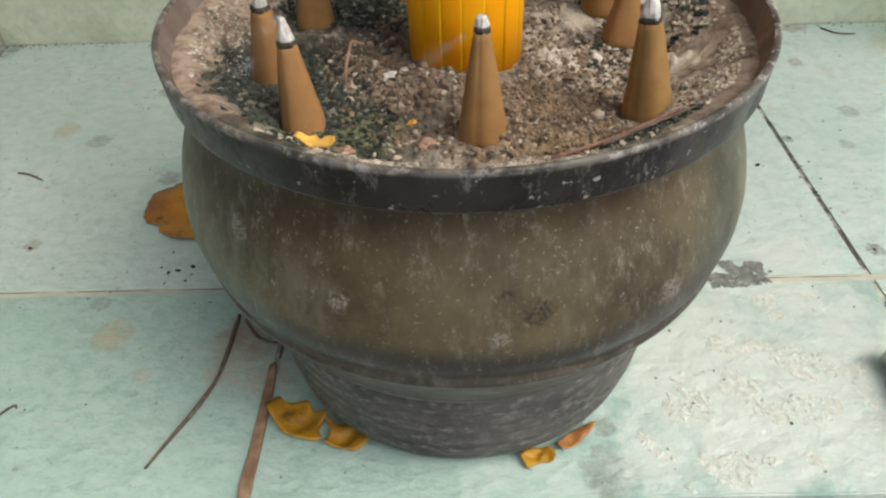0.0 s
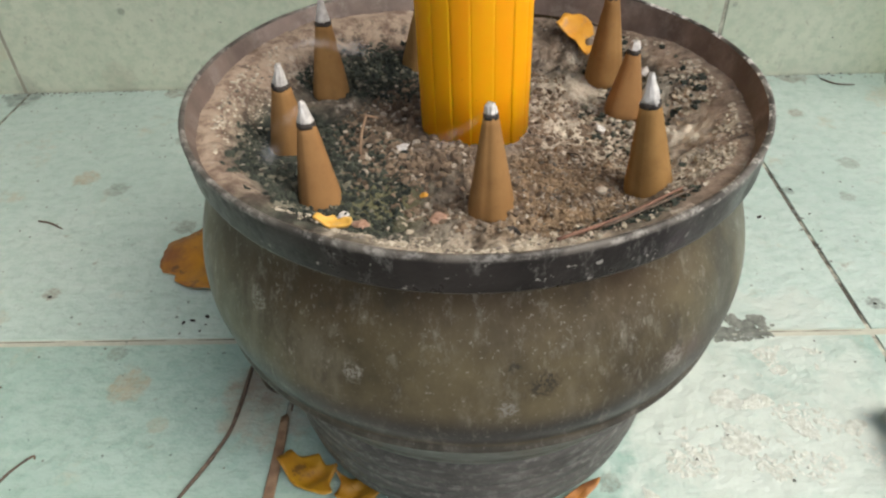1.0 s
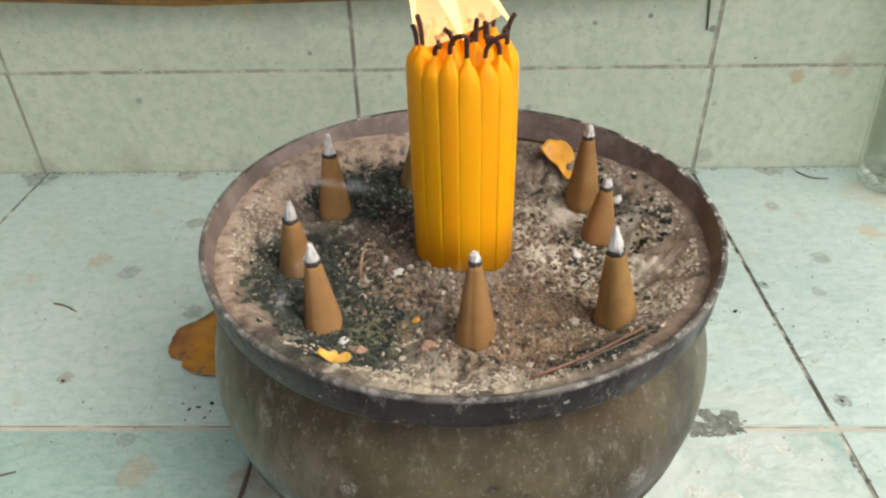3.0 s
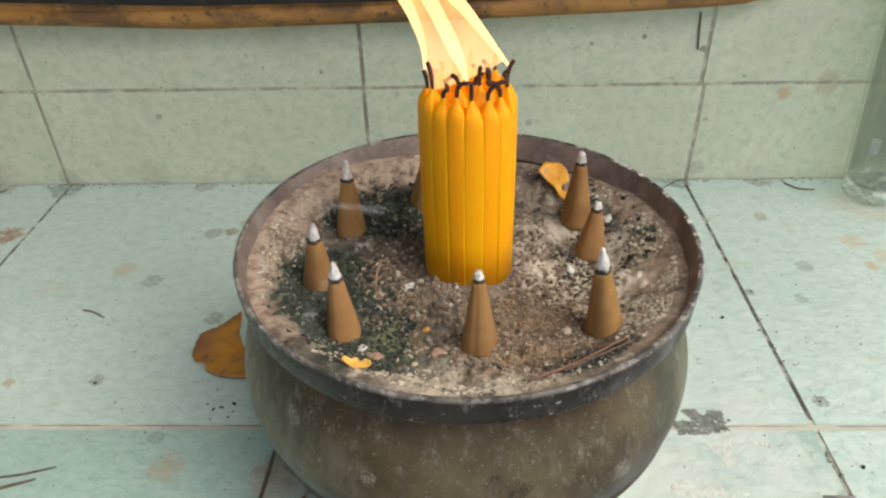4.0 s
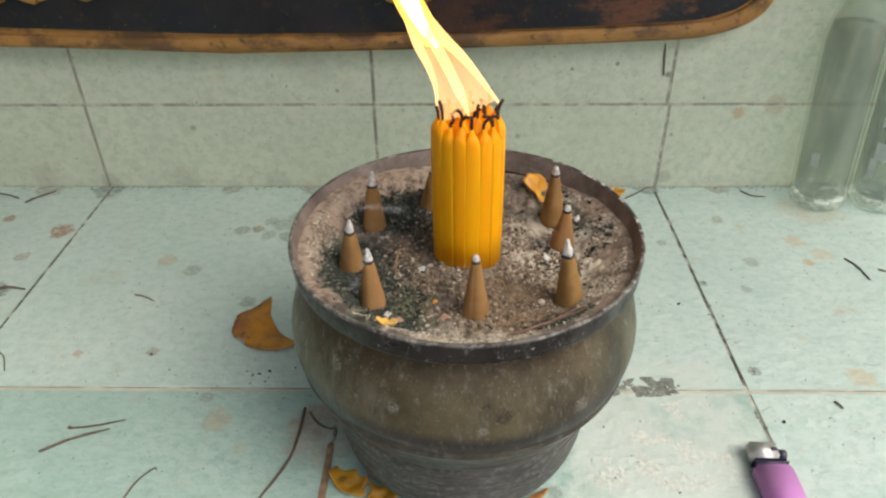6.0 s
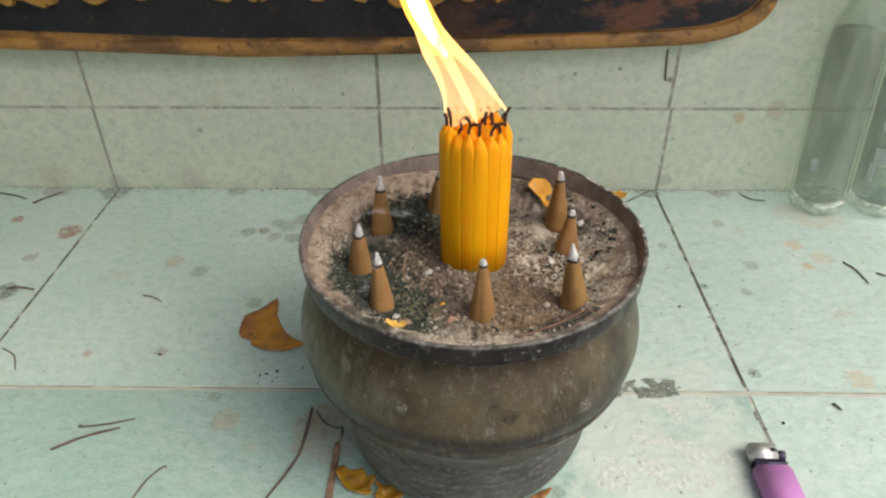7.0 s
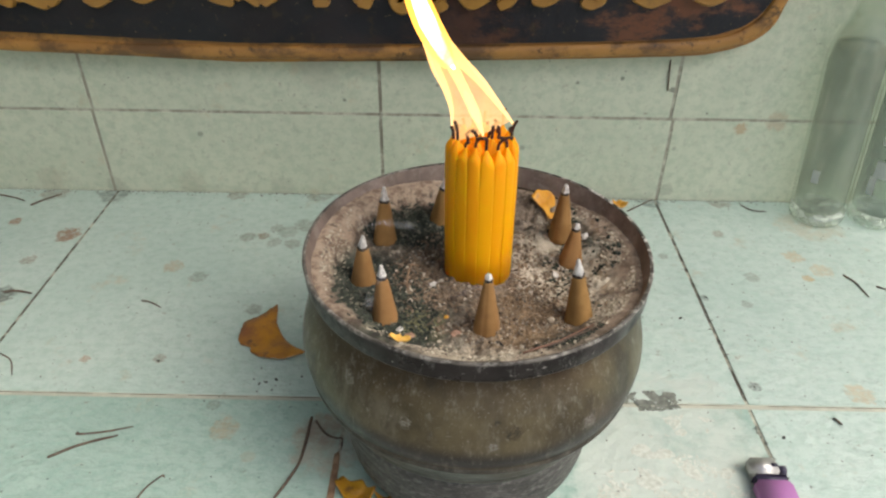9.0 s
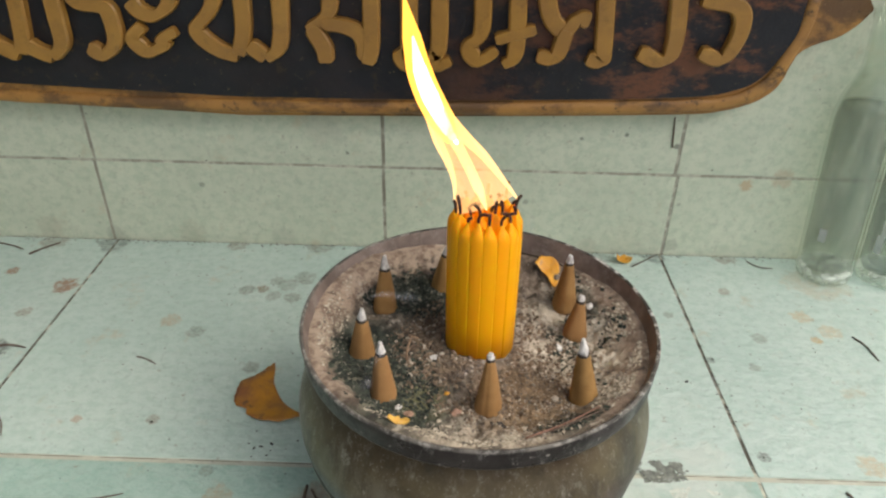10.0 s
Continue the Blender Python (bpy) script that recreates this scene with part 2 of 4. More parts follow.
def rim_material():
    m = Mat("black_bronze", 0.5, 0.0)
    c = m.mix(m.band(m.noise(30, 5), 0.35, 0.65), (0.008, 0.0075, 0.007), (0.028, 0.025, 0.023))
    c = m.mix(m.band(m.noise(130, 8, 0.8, stretch=(1, 1, 0.45)), 0.56, 0.68, 0.0, 0.6), c, (0.20, 0.197, 0.18))
    c = m.mix(m.band(m.noise(300, 3, 0.6), 0.65, 0.72, 0.0, 0.7), c, (0.42, 0.41, 0.37))
    edge = m.math("MULTIPLY", m.band(m.axis(0), 0.045, 0.085, 0.25, 1.0), m.band(m.noise(150, 6, 0.75), 0.49, 0.60))
    up = m.band(m.axis(2), 0.1625, 0.1642)
    c = m.mix(m.math("MULTIPLY", up, m.band(m.noise(60, 5, 0.7), 0.4, 0.6, 0.15, 0.65)), c, (0.20, 0.185, 0.16))
    # black at the front, greyer towards both sides
    flank = m.band(m.math("ABSOLUTE", m.math("ADD", m.axis(0), -0.008)), 0.035, 0.075, 0.0, 0.35)
    c = m.mix(m.math("MULTIPLY", flank, m.band(m.noise(90, 6, 0.75), 0.38, 0.6)), c, (0.15, 0.145, 0.13))
    c = m.mix(m.math("MULTIPLY", edge, up), c, (0.72, 0.70, 0.64))
    # thin paler line along the rim's lower edge
    foot = m.math("MULTIPLY", m.band(m.axis(2), 0.1524, 0.1516), m.band(m.noise(50, 5, 0.7), 0.4, 0.6, 0.15, 0.8))
    c = m.mix(foot, c, (0.24, 0.23, 0.20))
    m.color(c)
    m.b.inputs["Specular IOR Level"].default_value = 0.22
    m.rough(m.band(m.noise(70, 4), 0.3, 0.7, 0.26, 0.5))
    m.bump(m.noise(200, 4), 0.4, 0.0007)
    return m.m


def inner_material():
    m = Mat("smoked_inner_bronze", 0.6, 0.2)
    c = m.mix(m.band(m.noise(40, 5), 0.35, 0.65), (0.135, 0.105, 0.090), (0.235, 0.185, 0.160))
    c = m.mix(m.band(m.noise(50, 6, 0.75), 0.48, 0.66, 0.0, 0.7), c, (0.30, 0.265, 0.24))
    m.color(c)
    m.bump(m.noise(150, 4), 0.3, 0.0008)
    return m.m


def foot_material():
    m = Mat("dull_grey_bronze", 0.62, 0.2)
    c = m.mix(m.band(m.noise(30, 5), 0.3, 0.7), (0.046, 0.046, 0.042), (0.090, 0.089, 0.081))
    c = m.mix(m.band(m.noise(210, 7, 0.8, stretch=(1, 1, 1.4)), 0.48, 0.62, 0.0, 0.6), c, (0.27, 0.268, 0.25))
    c = m.mix(m.band(m.noise(300, 3), 0.68, 0.75, 0.0, 0.6), c, (0.5, 0.49, 0.45))
    m.color(c)
    m.bump(m.noise(220, 4), 0.4, 0.0008)
    return m.m


def ash_material(name, grain):
    m = Mat(name, 0.95)
    n1, n2 = m.noise(45, 6, 0.7), m.noise(120, 6, 0.72)
    c = m.mix(m.band(n2, 0.3, 0.7), (0.075, 0.057, 0.042), (0.29, 0.235, 0.18))
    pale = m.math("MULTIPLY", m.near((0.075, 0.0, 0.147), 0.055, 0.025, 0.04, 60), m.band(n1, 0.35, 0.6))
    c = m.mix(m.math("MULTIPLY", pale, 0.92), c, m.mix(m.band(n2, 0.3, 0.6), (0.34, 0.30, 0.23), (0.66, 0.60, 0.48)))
    front = m.math("MULTIPLY", m.near((0.0, -0.085, 0.15), 0.035, 0.02, 0.04, 60), m.band(n1, 0.38, 0.6))
    c = m.mix(m.math("MULTIPLY", front, 0.9), c, m.mix(m.band(n2, 0.3, 0.6), (0.34, 0.28, 0.21), (0.64, 0.57, 0.45)))
    sand = m.near((0.027, -0.047, 0.147), 0.028, 0.010, 0.03, 80)
    c = m.mix(m.math("MULTIPLY", sand, 0.9), c, m.mix(m.band(n2, 0.35, 0.65), (0.15, 0.10, 0.055), (0.34, 0.24, 0.14)))
    damp = m.math("MULTIPLY", n1, 0.0)
    for x, y, r in ((-0.064, -0.018, 0.038), (-0.048, 0.060, 0.038), (-0.052, -0.052, 0.040), (-0.008, 0.078, 0.026), (0.072, 0.030, 0.012), (0.048, -0.072, 0.012)):
        k = m.near((x, y, 0.146), r, 0.014, 0.045, 70)
        damp = m.math("MAXIMUM", damp, k)
    c = m.mix(m.math("MULTIPLY", damp, 0.95), c, m.mix(m.band(n2, 0.40, 0.70), (0.013, 0.020, 0.016), (0.085, 0.098, 0.072)))
    c = m.mix(m.math("MULTIPLY", m.near((-0.030, -0.045, 0.146), 0.013, 0.006, 0.02, 90), 0.7), c, (0.16, 0.155, 0.075))
    rim = m.math("MULTIPLY", m.near((0.000, -0.008, 0.153), 0.083, 0.005, 0.014, 60), -1.0)
    rim = m.math("ADD", rim, 1.0)
    rim = m.math("MULTIPLY", rim, m.band(m.axis(0), 0.0, -0.03))
    rim = m.math("MULTIPLY", rim, m.band(m.axis(1), -0.078, -0.055))
    c = m.mix(m.math("MULTIPLY", rim, 0.8), c, m.mix(m.band(n2, 0.35, 0.62), (0.20, 0.135, 0.10), (0.46, 0.36, 0.27)))
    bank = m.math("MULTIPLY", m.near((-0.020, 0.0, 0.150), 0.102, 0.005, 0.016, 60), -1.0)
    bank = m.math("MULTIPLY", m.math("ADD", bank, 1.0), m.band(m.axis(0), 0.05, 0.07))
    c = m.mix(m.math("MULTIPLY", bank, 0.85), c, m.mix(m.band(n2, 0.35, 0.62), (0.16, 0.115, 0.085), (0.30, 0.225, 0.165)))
    c = m.mix(m.band(m.noise(55, 6, 0.7), 0.57, 0.66, 0.0, 0.80), c, (0.030, 0.026, 0.022))
    c = m.mix(m.math("MULTIPLY", m.band(m.noise(70, 6, 0.75), 0.57, 0.65, 0.0, 0.75), m.math("SUBTRACT", 1.0, m.math("MULTIPLY", damp, 0.85))), c, (0.54, 0.49, 0.40))
    if grain:
        c = m.mix(m.band(m.island(), 0.0, 0.8, 0.0, 0.40), c, (0.12, 0.09, 0.065))
        c = m.mix(m.band(m.island(), 0.80, 0.84, 0.0, 0.5), c, (0.50, 0.45, 0.37))
        c = m.mix(m.band(m.island(), 0.93, 0.95, 0.0, 0.75), c, (0.05, 0.045, 0.04))
    m.color(c)
    m.bump(m.noise(420, 4, 0.7), 0.8, 0.0012)
    return m.m


def cone_material():
    m = Mat("pressed_incense", 0.85)
    r = m.random()
    c = m.mix(m.band(m.noise(80, 4), 0.3, 0.7), (0.235, 0.128, 0.034), (0.325, 0.185, 0.058))
    c = m.mix(m.band(r, 0, 1, 0, 0.45), c, (0.31, 0.150, 0.062))
    c = m.mix(m.band(m.noise(500, 3), 0.55, 0.75, 0.0, 0.3), c, (0.20, 0.10, 0.04))
    m.color(c)
    m.bump(m.noise(600, 3), 0.25, 0.0004)
    return m.m


def wax_material():
    m = Mat("yellow_wax", 0.55)
    c = m.mix(m.band(m.noise(25, 3, stretch=(1, 1, 0.3)), 0.3, 0.7), (0.90, 0.405, 0.001), (0.89, 0.365, 0.001))
    c = m.mix(m.band(m.random(), 0, 1, 0, 0.6), c, (0.88, 0.34, 0.001))
    c = m.mix(m.band(m.noise(420, 2, 0.5), 0.76, 0.79, 0.0, 0.7), c, (0.25, 0.10, 0.01))
    m.color(c)
    m.b.inputs["Specular IOR Level"].default_value = 0.25
    m.b.inputs["Subsurface Weight"].default_value = 0.6
    m.b.inputs["Subsurface Radius"].default_value = (0.012, 0.006, 0.001)
    m.b.inputs["Subsurface Scale"].default_value = 0.3
    m.bump(m.noise(90, 3, stretch=(1, 1, 0.15)), 0.2, 0.001)
    return m.m


def sign_material(name, base, alt, wear, amount, rough, bump=0.5, lopsided=False, spots=0.8):
    m = Mat(name, rough)
    c = m.mix(m.band(m.noise(20, 5), 0.3, 0.7), base, alt)
    k = m.band(m.noise(14, 7, 0.7, stretch=(1, 1, 1.8)), 0.47, 0.60, 0.0, amount)
    if lopsided:
        k = m.math("MULTIPLY", k, m.band(m.axis(0), -0.15, 0.20, 0.04, 1.0))
    c = m.mix(k, c, wear)
    c = m.mix(m.band(m.noise(70, 5, 0.7), 0.57, 0.68, 0.0, spots), c, (0.04, 0.028, 0.017))
    c = m.mix(m.band(m.noise(190, 5, 0.75), 0.63, 0.72, 0.0, 0.5), c, (0.42, 0.27, 0.12))
    m.color(c)
    m.b.inputs["Specular IOR Level"].default_value = 0.38 if lopsided else 0.5
    m.bump(m.noise(60, 5), bump, 0.002)
    return m.m


def leaf_material(name, a, b, edge):
    m = Mat(name, 0.5)
    c = m.mix(m.band(m.noise(45, 4), 0.3, 0.7), a, b)
    c = m.mix(m.band(m.noise(110, 5, 0.7), 0.56, 0.68, 0.0, 0.8), c, edge)
    m.color(c)
    m.bump(m.noise(150, 3), 0.4, 0.001)
    return m.m


def glass_material(name, tint, least=0.03, wavy=0.0):
    """Clear bottle glass: lets light through with a tint, gloss by Fresnel."""
    m = Mat(name)
    mix = m.add("ShaderNodeMixShader")
    m.put(m.math("ADD", m.math("MULTIPLY", m.math("POWER", m.add("ShaderNodeLayerWeight", Blend=0.5).outputs["Facing"], 3.0), 0.45), least), mix.inputs[0])
    t = m.add("ShaderNodeBsdfTransparent")
    m.put(tint, t.inputs[0])
    m.link(t.outputs[0], mix.inputs[1])
    g = m.add("ShaderNodeBsdfGlossy", Roughness=0.06)
    if wavy:
        b = m.add("ShaderNodeBump", Strength=wavy, Distance=0.004)
        m.link(m.noise(130, 3), b.inputs["Height"])
        m.link(b.outputs[0], g.inputs["Normal"])
    m.link(g.outputs[0], mix.inputs[2])
    end = mix
    # wavy base: pale colour mixed in for light bent through thick glass
    if wavy:
        m.color((0.80, 0.86, 0.79)).rough(0.2)
        end = m.add("ShaderNodeMixShader")
        m.put(m.band(m.noise(110, 4, stretch=(1, 1, 1.6)), 0.42, 0.62, 0.05, 0.65), end.inputs[0])
        m.link(mix.outputs[0], end.inputs[1])
        m.link(m.b.outputs[0], end.inputs[2])
    m.link(end.outputs[0], m.t.nodes["Material Output"].inputs[0])
    return m.m


def drink_material(name, colour, cover):
    """Still liquid behind glass: tints what is seen through it, a little cloudy."""
    m = Mat(name, 0.3)
    m.color(colour)
    t = m.add("ShaderNodeBsdfTransparent")
    # upright streaks in the tint stand in for glints along the glass
    m.put(m.mix(m.band(m.noise(70, 4, stretch=(1, 1, 0.12)), 0.35, 0.65), tuple(v * 0.9 for v in colour), tuple(min(1.0, v * 1.14) for v in colour)), t.inputs[0])
    mix = m.add("ShaderNodeMixShader")
    mix.inputs[0].default_value = cover
    m.link(t.outputs[0], mix.inputs[1])
    m.link(m.b.outputs[0], mix.inputs[2])
    m.link(mix.outputs[0], m.t.nodes["Material Output"].inputs[0])
    return m.m


def flame_material(name, low, high, power, clear):
    """Burning gas: gives off light, thinner towards its ragged outside."""
    m = Mat(name)
    out = m.t.nodes["Material Output"]
    e = m.add("ShaderNodeEmission", Strength=power)
    m.put(m.mix(m.band(m.axis(2), 0.235, 0.31), low, high), e.inputs[0])
    mix = m.add("ShaderNodeMixShader")
    m.put(m.band(m.noise(45, 2, stretch=(1, 1, 0.5)), 0.3, 0.7, clear - 0.12, clear + 0.12), mix.inputs[0])
    m.link(e.outputs[0], mix.inputs[1])
    m.link(m.add("ShaderNodeBsdfTransparent").outputs[0], mix.inputs[2])
    m.link(mix.outputs[0], out.inputs[0])
    return m.m


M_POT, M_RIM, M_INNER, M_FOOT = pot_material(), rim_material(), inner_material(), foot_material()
M_ASH, M_GRAIN = ash_material("ash_bed", False), ash_material("ash_grain", True)
def crumb_material(name, low, high, odd):
    m = Mat(name, 0.95)
    c = m.mix(m.island(), low, high)
    c = m.mix(m.band(m.noise(300, 4, 0.7), 0.4, 0.7, 0.0, 0.5), c, low)
    c = m.mix(m.band(m.island(), 0.90, 0.92, 0.0, 0.8), c, odd)
    m.color(c)
    m.bump(m.noise(900, 3), 0.7, 0.0006)
    return m.m


M_CLOD = crumb_material("brown_clods", (0.090, 0.064, 0.042), (0.30, 0.225, 0.155), (0.48, 0.43, 0.35))
M_PALECLOD = crumb_material("pale_flakes", (0.32, 0.28, 0.21), (0.66, 0.60, 0.48), (0.12, 0.10, 0.085))
M_DARKCLOD = crumb_material("damp_crumbs", (0.011, 0.017, 0.013), (0.070, 0.080, 0.058), (0.20, 0.19, 0.14))
M_CONE, M_WAX = cone_material(), wax_material()
M_TIP = plain("white_cone_ash", (0.72, 0.71, 0.67), (0.46, 0.445, 0.42), 350, 0.95, bump=0.7, depth=0.0006)
M_CHAR = plain("char", (0.022, 0.020, 0.018), (0.07, 0.06, 0.05), 300, 0.95)
M_WICK = plain("burnt_wick", (0.014, 0.010, 0.009), (0.10, 0.035, 0.02), 300, 0.9)
M_BOARD = sign_material("black_lacquer", (0.008, 0.009, 0.013), (0.016, 0.017, 0.022), (0.155, 0.060, 0.028), 0.95, 0.42, 0.8, lopsided=True)
M_GOLD = sign_material("old_gold_paint", (0.44, 0.22, 0.052), (0.30, 0.145, 0.040), (0.075, 0.042, 0.022), 0.75, 0.5, 0.8)
M_LETTER = sign_material("gold_letter_paint", (0.43, 0.23, 0.048), (0.35, 0.18, 0.040), (0.25, 0.13, 0.040), 0.4, 0.34, 0.3, spots=0.25)
M_LEAF = leaf_material("dry_orange_leaf", (0.52, 0.235, 0.022), (0.23, 0.095, 0.040), (0.12, 0.065, 0.04))
M_PETAL = leaf_material("wilted_yellow_petal", (0.44, 0.24, 0.010), (0.32, 0.15, 0.010), (0.12, 0.06, 0.02))
M_PETAL_PALE = leaf_material("fresh_orange_petal", (0.75, 0.40, 0.05), (0.66, 0.30, 0.03), (0.45, 0.25, 0.12))
M_PETAL_WORN = leaf_material("worn_yellow_petal", (0.74, 0.46, 0.10), (0.68, 0.37, 0.06), (0.68, 0.58, 0.38))
M_GLASS = glass_material("green_tinted_glass", (0.965, 0.985, 0.96))
M_BASEGLASS = glass_material("base_glass_painted_bright", (0.97, 0.99, 0.96), 0.30, 1.0)
M_WATER = drink_material("cloudy_water", (0.86, 0.90, 0.86), 0.10)
M_DARKWATER = drink_material("dark_drink", (0.76, 0.80, 0.80), 0.10)
M_LABEL = plain("paper_label", (0.62, 0.64, 0.60), (0.52, 0.55, 0.52), 90, 0.7)
M_LILAC = plain("lilac_plastic", (0.62, 0.28, 0.60), (0.54, 0.22, 0.55), 40, 0.28, bump=0.05)
M_NAVY = plain("dark_plastic", (0.030, 0.026, 0.055), (0.045, 0.04, 0.07), 90, 0.4, bump=0.05)
M_STEEL = plain("thin_steel", (0.62, 0.61, 0.58), (0.52, 0.51, 0.49), 120, 0.38, 0.6, bump=0.15)
M_PINK = plain("pinkish_crumb", (0.42, 0.27, 0.20), (0.30, 0.18, 0.12), 400, 0.9)


def smoke_material():
    m = Mat("smoke", 1.0)
    c = m.add("ShaderNodeUVMap").outputs[0]
    sep = m.add("ShaderNodeSeparateXYZ")
    m.link(c, sep.inputs[0])
    across = m.math("MULTIPLY", m.band(sep.outputs[0], 0.0, 0.5), m.band(sep.outputs[0], 0.5, 1.0, 1.0, 0.0))
    along = m.math("MULTIPLY", m.band(sep.outputs[1], 0.0, 0.12), m.band(sep.outputs[1], 0.6, 1.0, 1.0, 0.0))
    k = m.math("MULTIPLY", m.math("MULTIPLY", across, along), m.band(m.noise(110, 3), 0.35, 0.7, 0.0, 0.20))
    m.color((0.70, 0.73, 0.78))
    m.put(k, m.b.inputs["Alpha"])
    m.b.inputs["Specular IOR Level"].default_value = 0.0
    return m.m


M_SMOKE = smoke_material()
M_HAZE = flame_material("flame_curtain", (1.0, 0.52, 0.20), (1.0, 0.46, 0.10), 1.5, 0.66)
M_FLAME = flame_material("flame_fold", (1.0, 0.58, 0.22), (1.0, 0.50, 0.12), 2.1, 0.42)
M_BODY = flame_material("flame_body", (1.0, 0.58, 0.13), (1.0, 0.42, 0.05), 2.3, 0.22)
M_CORE = flame_material("flame_core", (1.0, 0.66, 0.22), (1.0, 0.60, 0.16), 30.0, 0.35)


# ---- building helpers ----
def finish(bm, name, mat, smooth=True):
    me = bpy.data.meshes.new(name)
    bmesh.ops.recalc_face_normals(bm, faces=bm.faces)
    bm.to_mesh(me)
    bm.free()
    me.materials.append(mat)
    for p in me.polygons:
        p.use_smooth = smooth
    return me


def part(name, bm, mat, parent, label="", smooth=True):
    """Links a bmesh as one mesh object under a thing or a part."""
    ob = new(name, finish(bm, name, mat, smooth))
    ob.parent = parent
    return tagged(ob, label)


def thing(name, label, category, m=None, group="", kind=""):
    ob = new(name)
    ob.empty_display_size = 0.01
    if m is not None:
        ob.matrix_world = m
    return tagged(ob, label, category, group, kind)


def mesh_thing(name, bm, mat, label, category, m=None, group="", kind="", smooth=True):
    ob = new(name, finish(bm, name, mat, smooth))
    if m is not None:
        ob.matrix_world = m
    return tagged(ob, label, category, group, kind)


def lathe(profile, steps=96, closed=False, wobble=0.0, seed=0.0):
    bm = bmesh.new()
    rings = []
    for r, z in profile:
        ring = []
        for i in range(steps):
            a = 2 * math.pi * i / steps
            k = 1 + wobble * noise.noise((math.cos(a) * 1.7 + seed, math.sin(a) * 1.7, z * 40))
            ring.append(bm.verts.new((r * k * math.cos(a), r * k * math.sin(a), z)))
        rings.append(ring)
    for a, b in zip(rings, rings[1:]):
        for i in range(steps):
            bm.faces.new((a[i], a[(i + 1) % steps], b[(i + 1) % steps], b[i]))
    if closed:
        bm.faces.new(rings[0])
        bm.faces.new(rings[-1])
    return bm


def spline(points, per=6):
    """A smooth run of vectors through the points."""
    p = [Vector(q) for q in points]
    p = [p[0] * 2 - p[1]] + p + [p[-1] * 2 - p[-2]]
    run = []
    for i in range(1, len(p) - 2):
        for k in range(per):
            t = k / per
            a, b, c, d = p[i - 1:i + 3]
            run.append(0.5 * (2 * b + (c - a) * t + (2 * a - 5 * b + 4 * c - d) * t * t + (3 * b - a - 3 * c + d) * t ** 3))
    return run + [p[-2]]


def tube(points, radii, sides=8, flat=1.0, per=6, bm=None, smooth=True):
    bm = bm or bmesh.new()
    run = spline(points, per) if smooth else [Vector(q) for q in points]
    rings = []
    for i, q in enumerate(run):
        way = (run[min(i + 1, len(run) - 1)] - run[max(i - 1, 0)]).normalized()
        side = way.cross(Vector((0, 1, 0)))
        if side.length < 0.1:
            side = way.cross(Vector((0, 0, 1)))
        side.normalize()
        up = side.cross(way)
        f = i / (len(run) - 1) * (len(radii) - 1)
        k = min(int(f), len(radii) - 2)
        r = radii[k] + (radii[k + 1] - radii[k]) * (f - k)
        rings.append([bm.verts.new(q + side * r * math.cos(2 * math.pi * j / sides) + up * r * flat * math.sin(2 * math.pi * j / sides))
                      for j in range(sides)])
    for a, b in zip(rings, rings[1:]):
        for j in range(sides):
            bm.faces.new((a[j], a[(j + 1) % sides], b[(j + 1) % sides], b[j]))
    bm.faces.new(rings[0])
    bm.faces.new(rings[-1])
    return bm


def box(lo, hi, bevel=0.0, segments=2):
    bm = bmesh.new()
    bmesh.ops.create_cube(bm, size=1)
    lo, hi = Vector(lo), Vector(hi)
    for v in bm.verts:
        v.co = Vector([(l + h) / 2 + c * (h - l) for c, l, h in zip(v.co, lo, hi)])
    if bevel:
        bmesh.ops.bevel(bm, geom=bm.edges[:], offset=bevel, segments=segments, affect="EDGES")
    return bm


def outline(points, depth, m=None, bevel=0.0):
    """A plate cut along an outline in x and z, depth thick towards -y."""
    bm = bmesh.new()
    f = bm.faces.new([bm.verts.new((x, 0, z)) for x, z in points])
    ext = bmesh.ops.extrude_face_region(bm, geom=[f])
    vs = [e for e in ext["geom"] if isinstance(e, bmesh.types.BMVert)]
    bmesh.ops.translate(bm, verts=vs, vec=(0, -depth, 0))
    if bevel:
        front = [e for e in bm.edges if all(v.co.y < -depth * 0.5 for v in e.verts)]
        bmesh.ops.bevel(bm, geom=front, offset=bevel, segments=2, affect="EDGES")
    return bm


def lumps(places, mat, name, label, category, seed=1, flat=0.6):
    """Many small uneven lumps joined to one stuff object; places: x, y, z, size."""
    rnd = random.Random(seed)
    bm = bmesh.new()
    bmesh.ops.create_icosphere(bm, subdivisions=1, radius=1.0)
    base = [v.co.copy() for v in bm.verts]
    faces = [tuple(v.index for v in f.verts) for f in bm.faces]
    bm.free()
    vs, fs = [], []
    for x, y, z, s in places:
        turn = Euler((rnd.uniform(0, 3), rnd.uniform(0, 3), rnd.uniform(0, 6))).to_matrix()
        n = len(vs)
        for b in base:
            q = turn @ (b * s * rnd.uniform(0.40, 1.4))
            vs.append((x + q.x, y + q.y, z + q.z * flat))
        fs += [tuple(n + i for i in f) for f in faces]
    me = bpy.data.meshes.new(name)
    me.from_pydata(vs, [], fs)
    me.materials.append(mat)
    return tagged(new(name, me), label, category, kind="stuff")


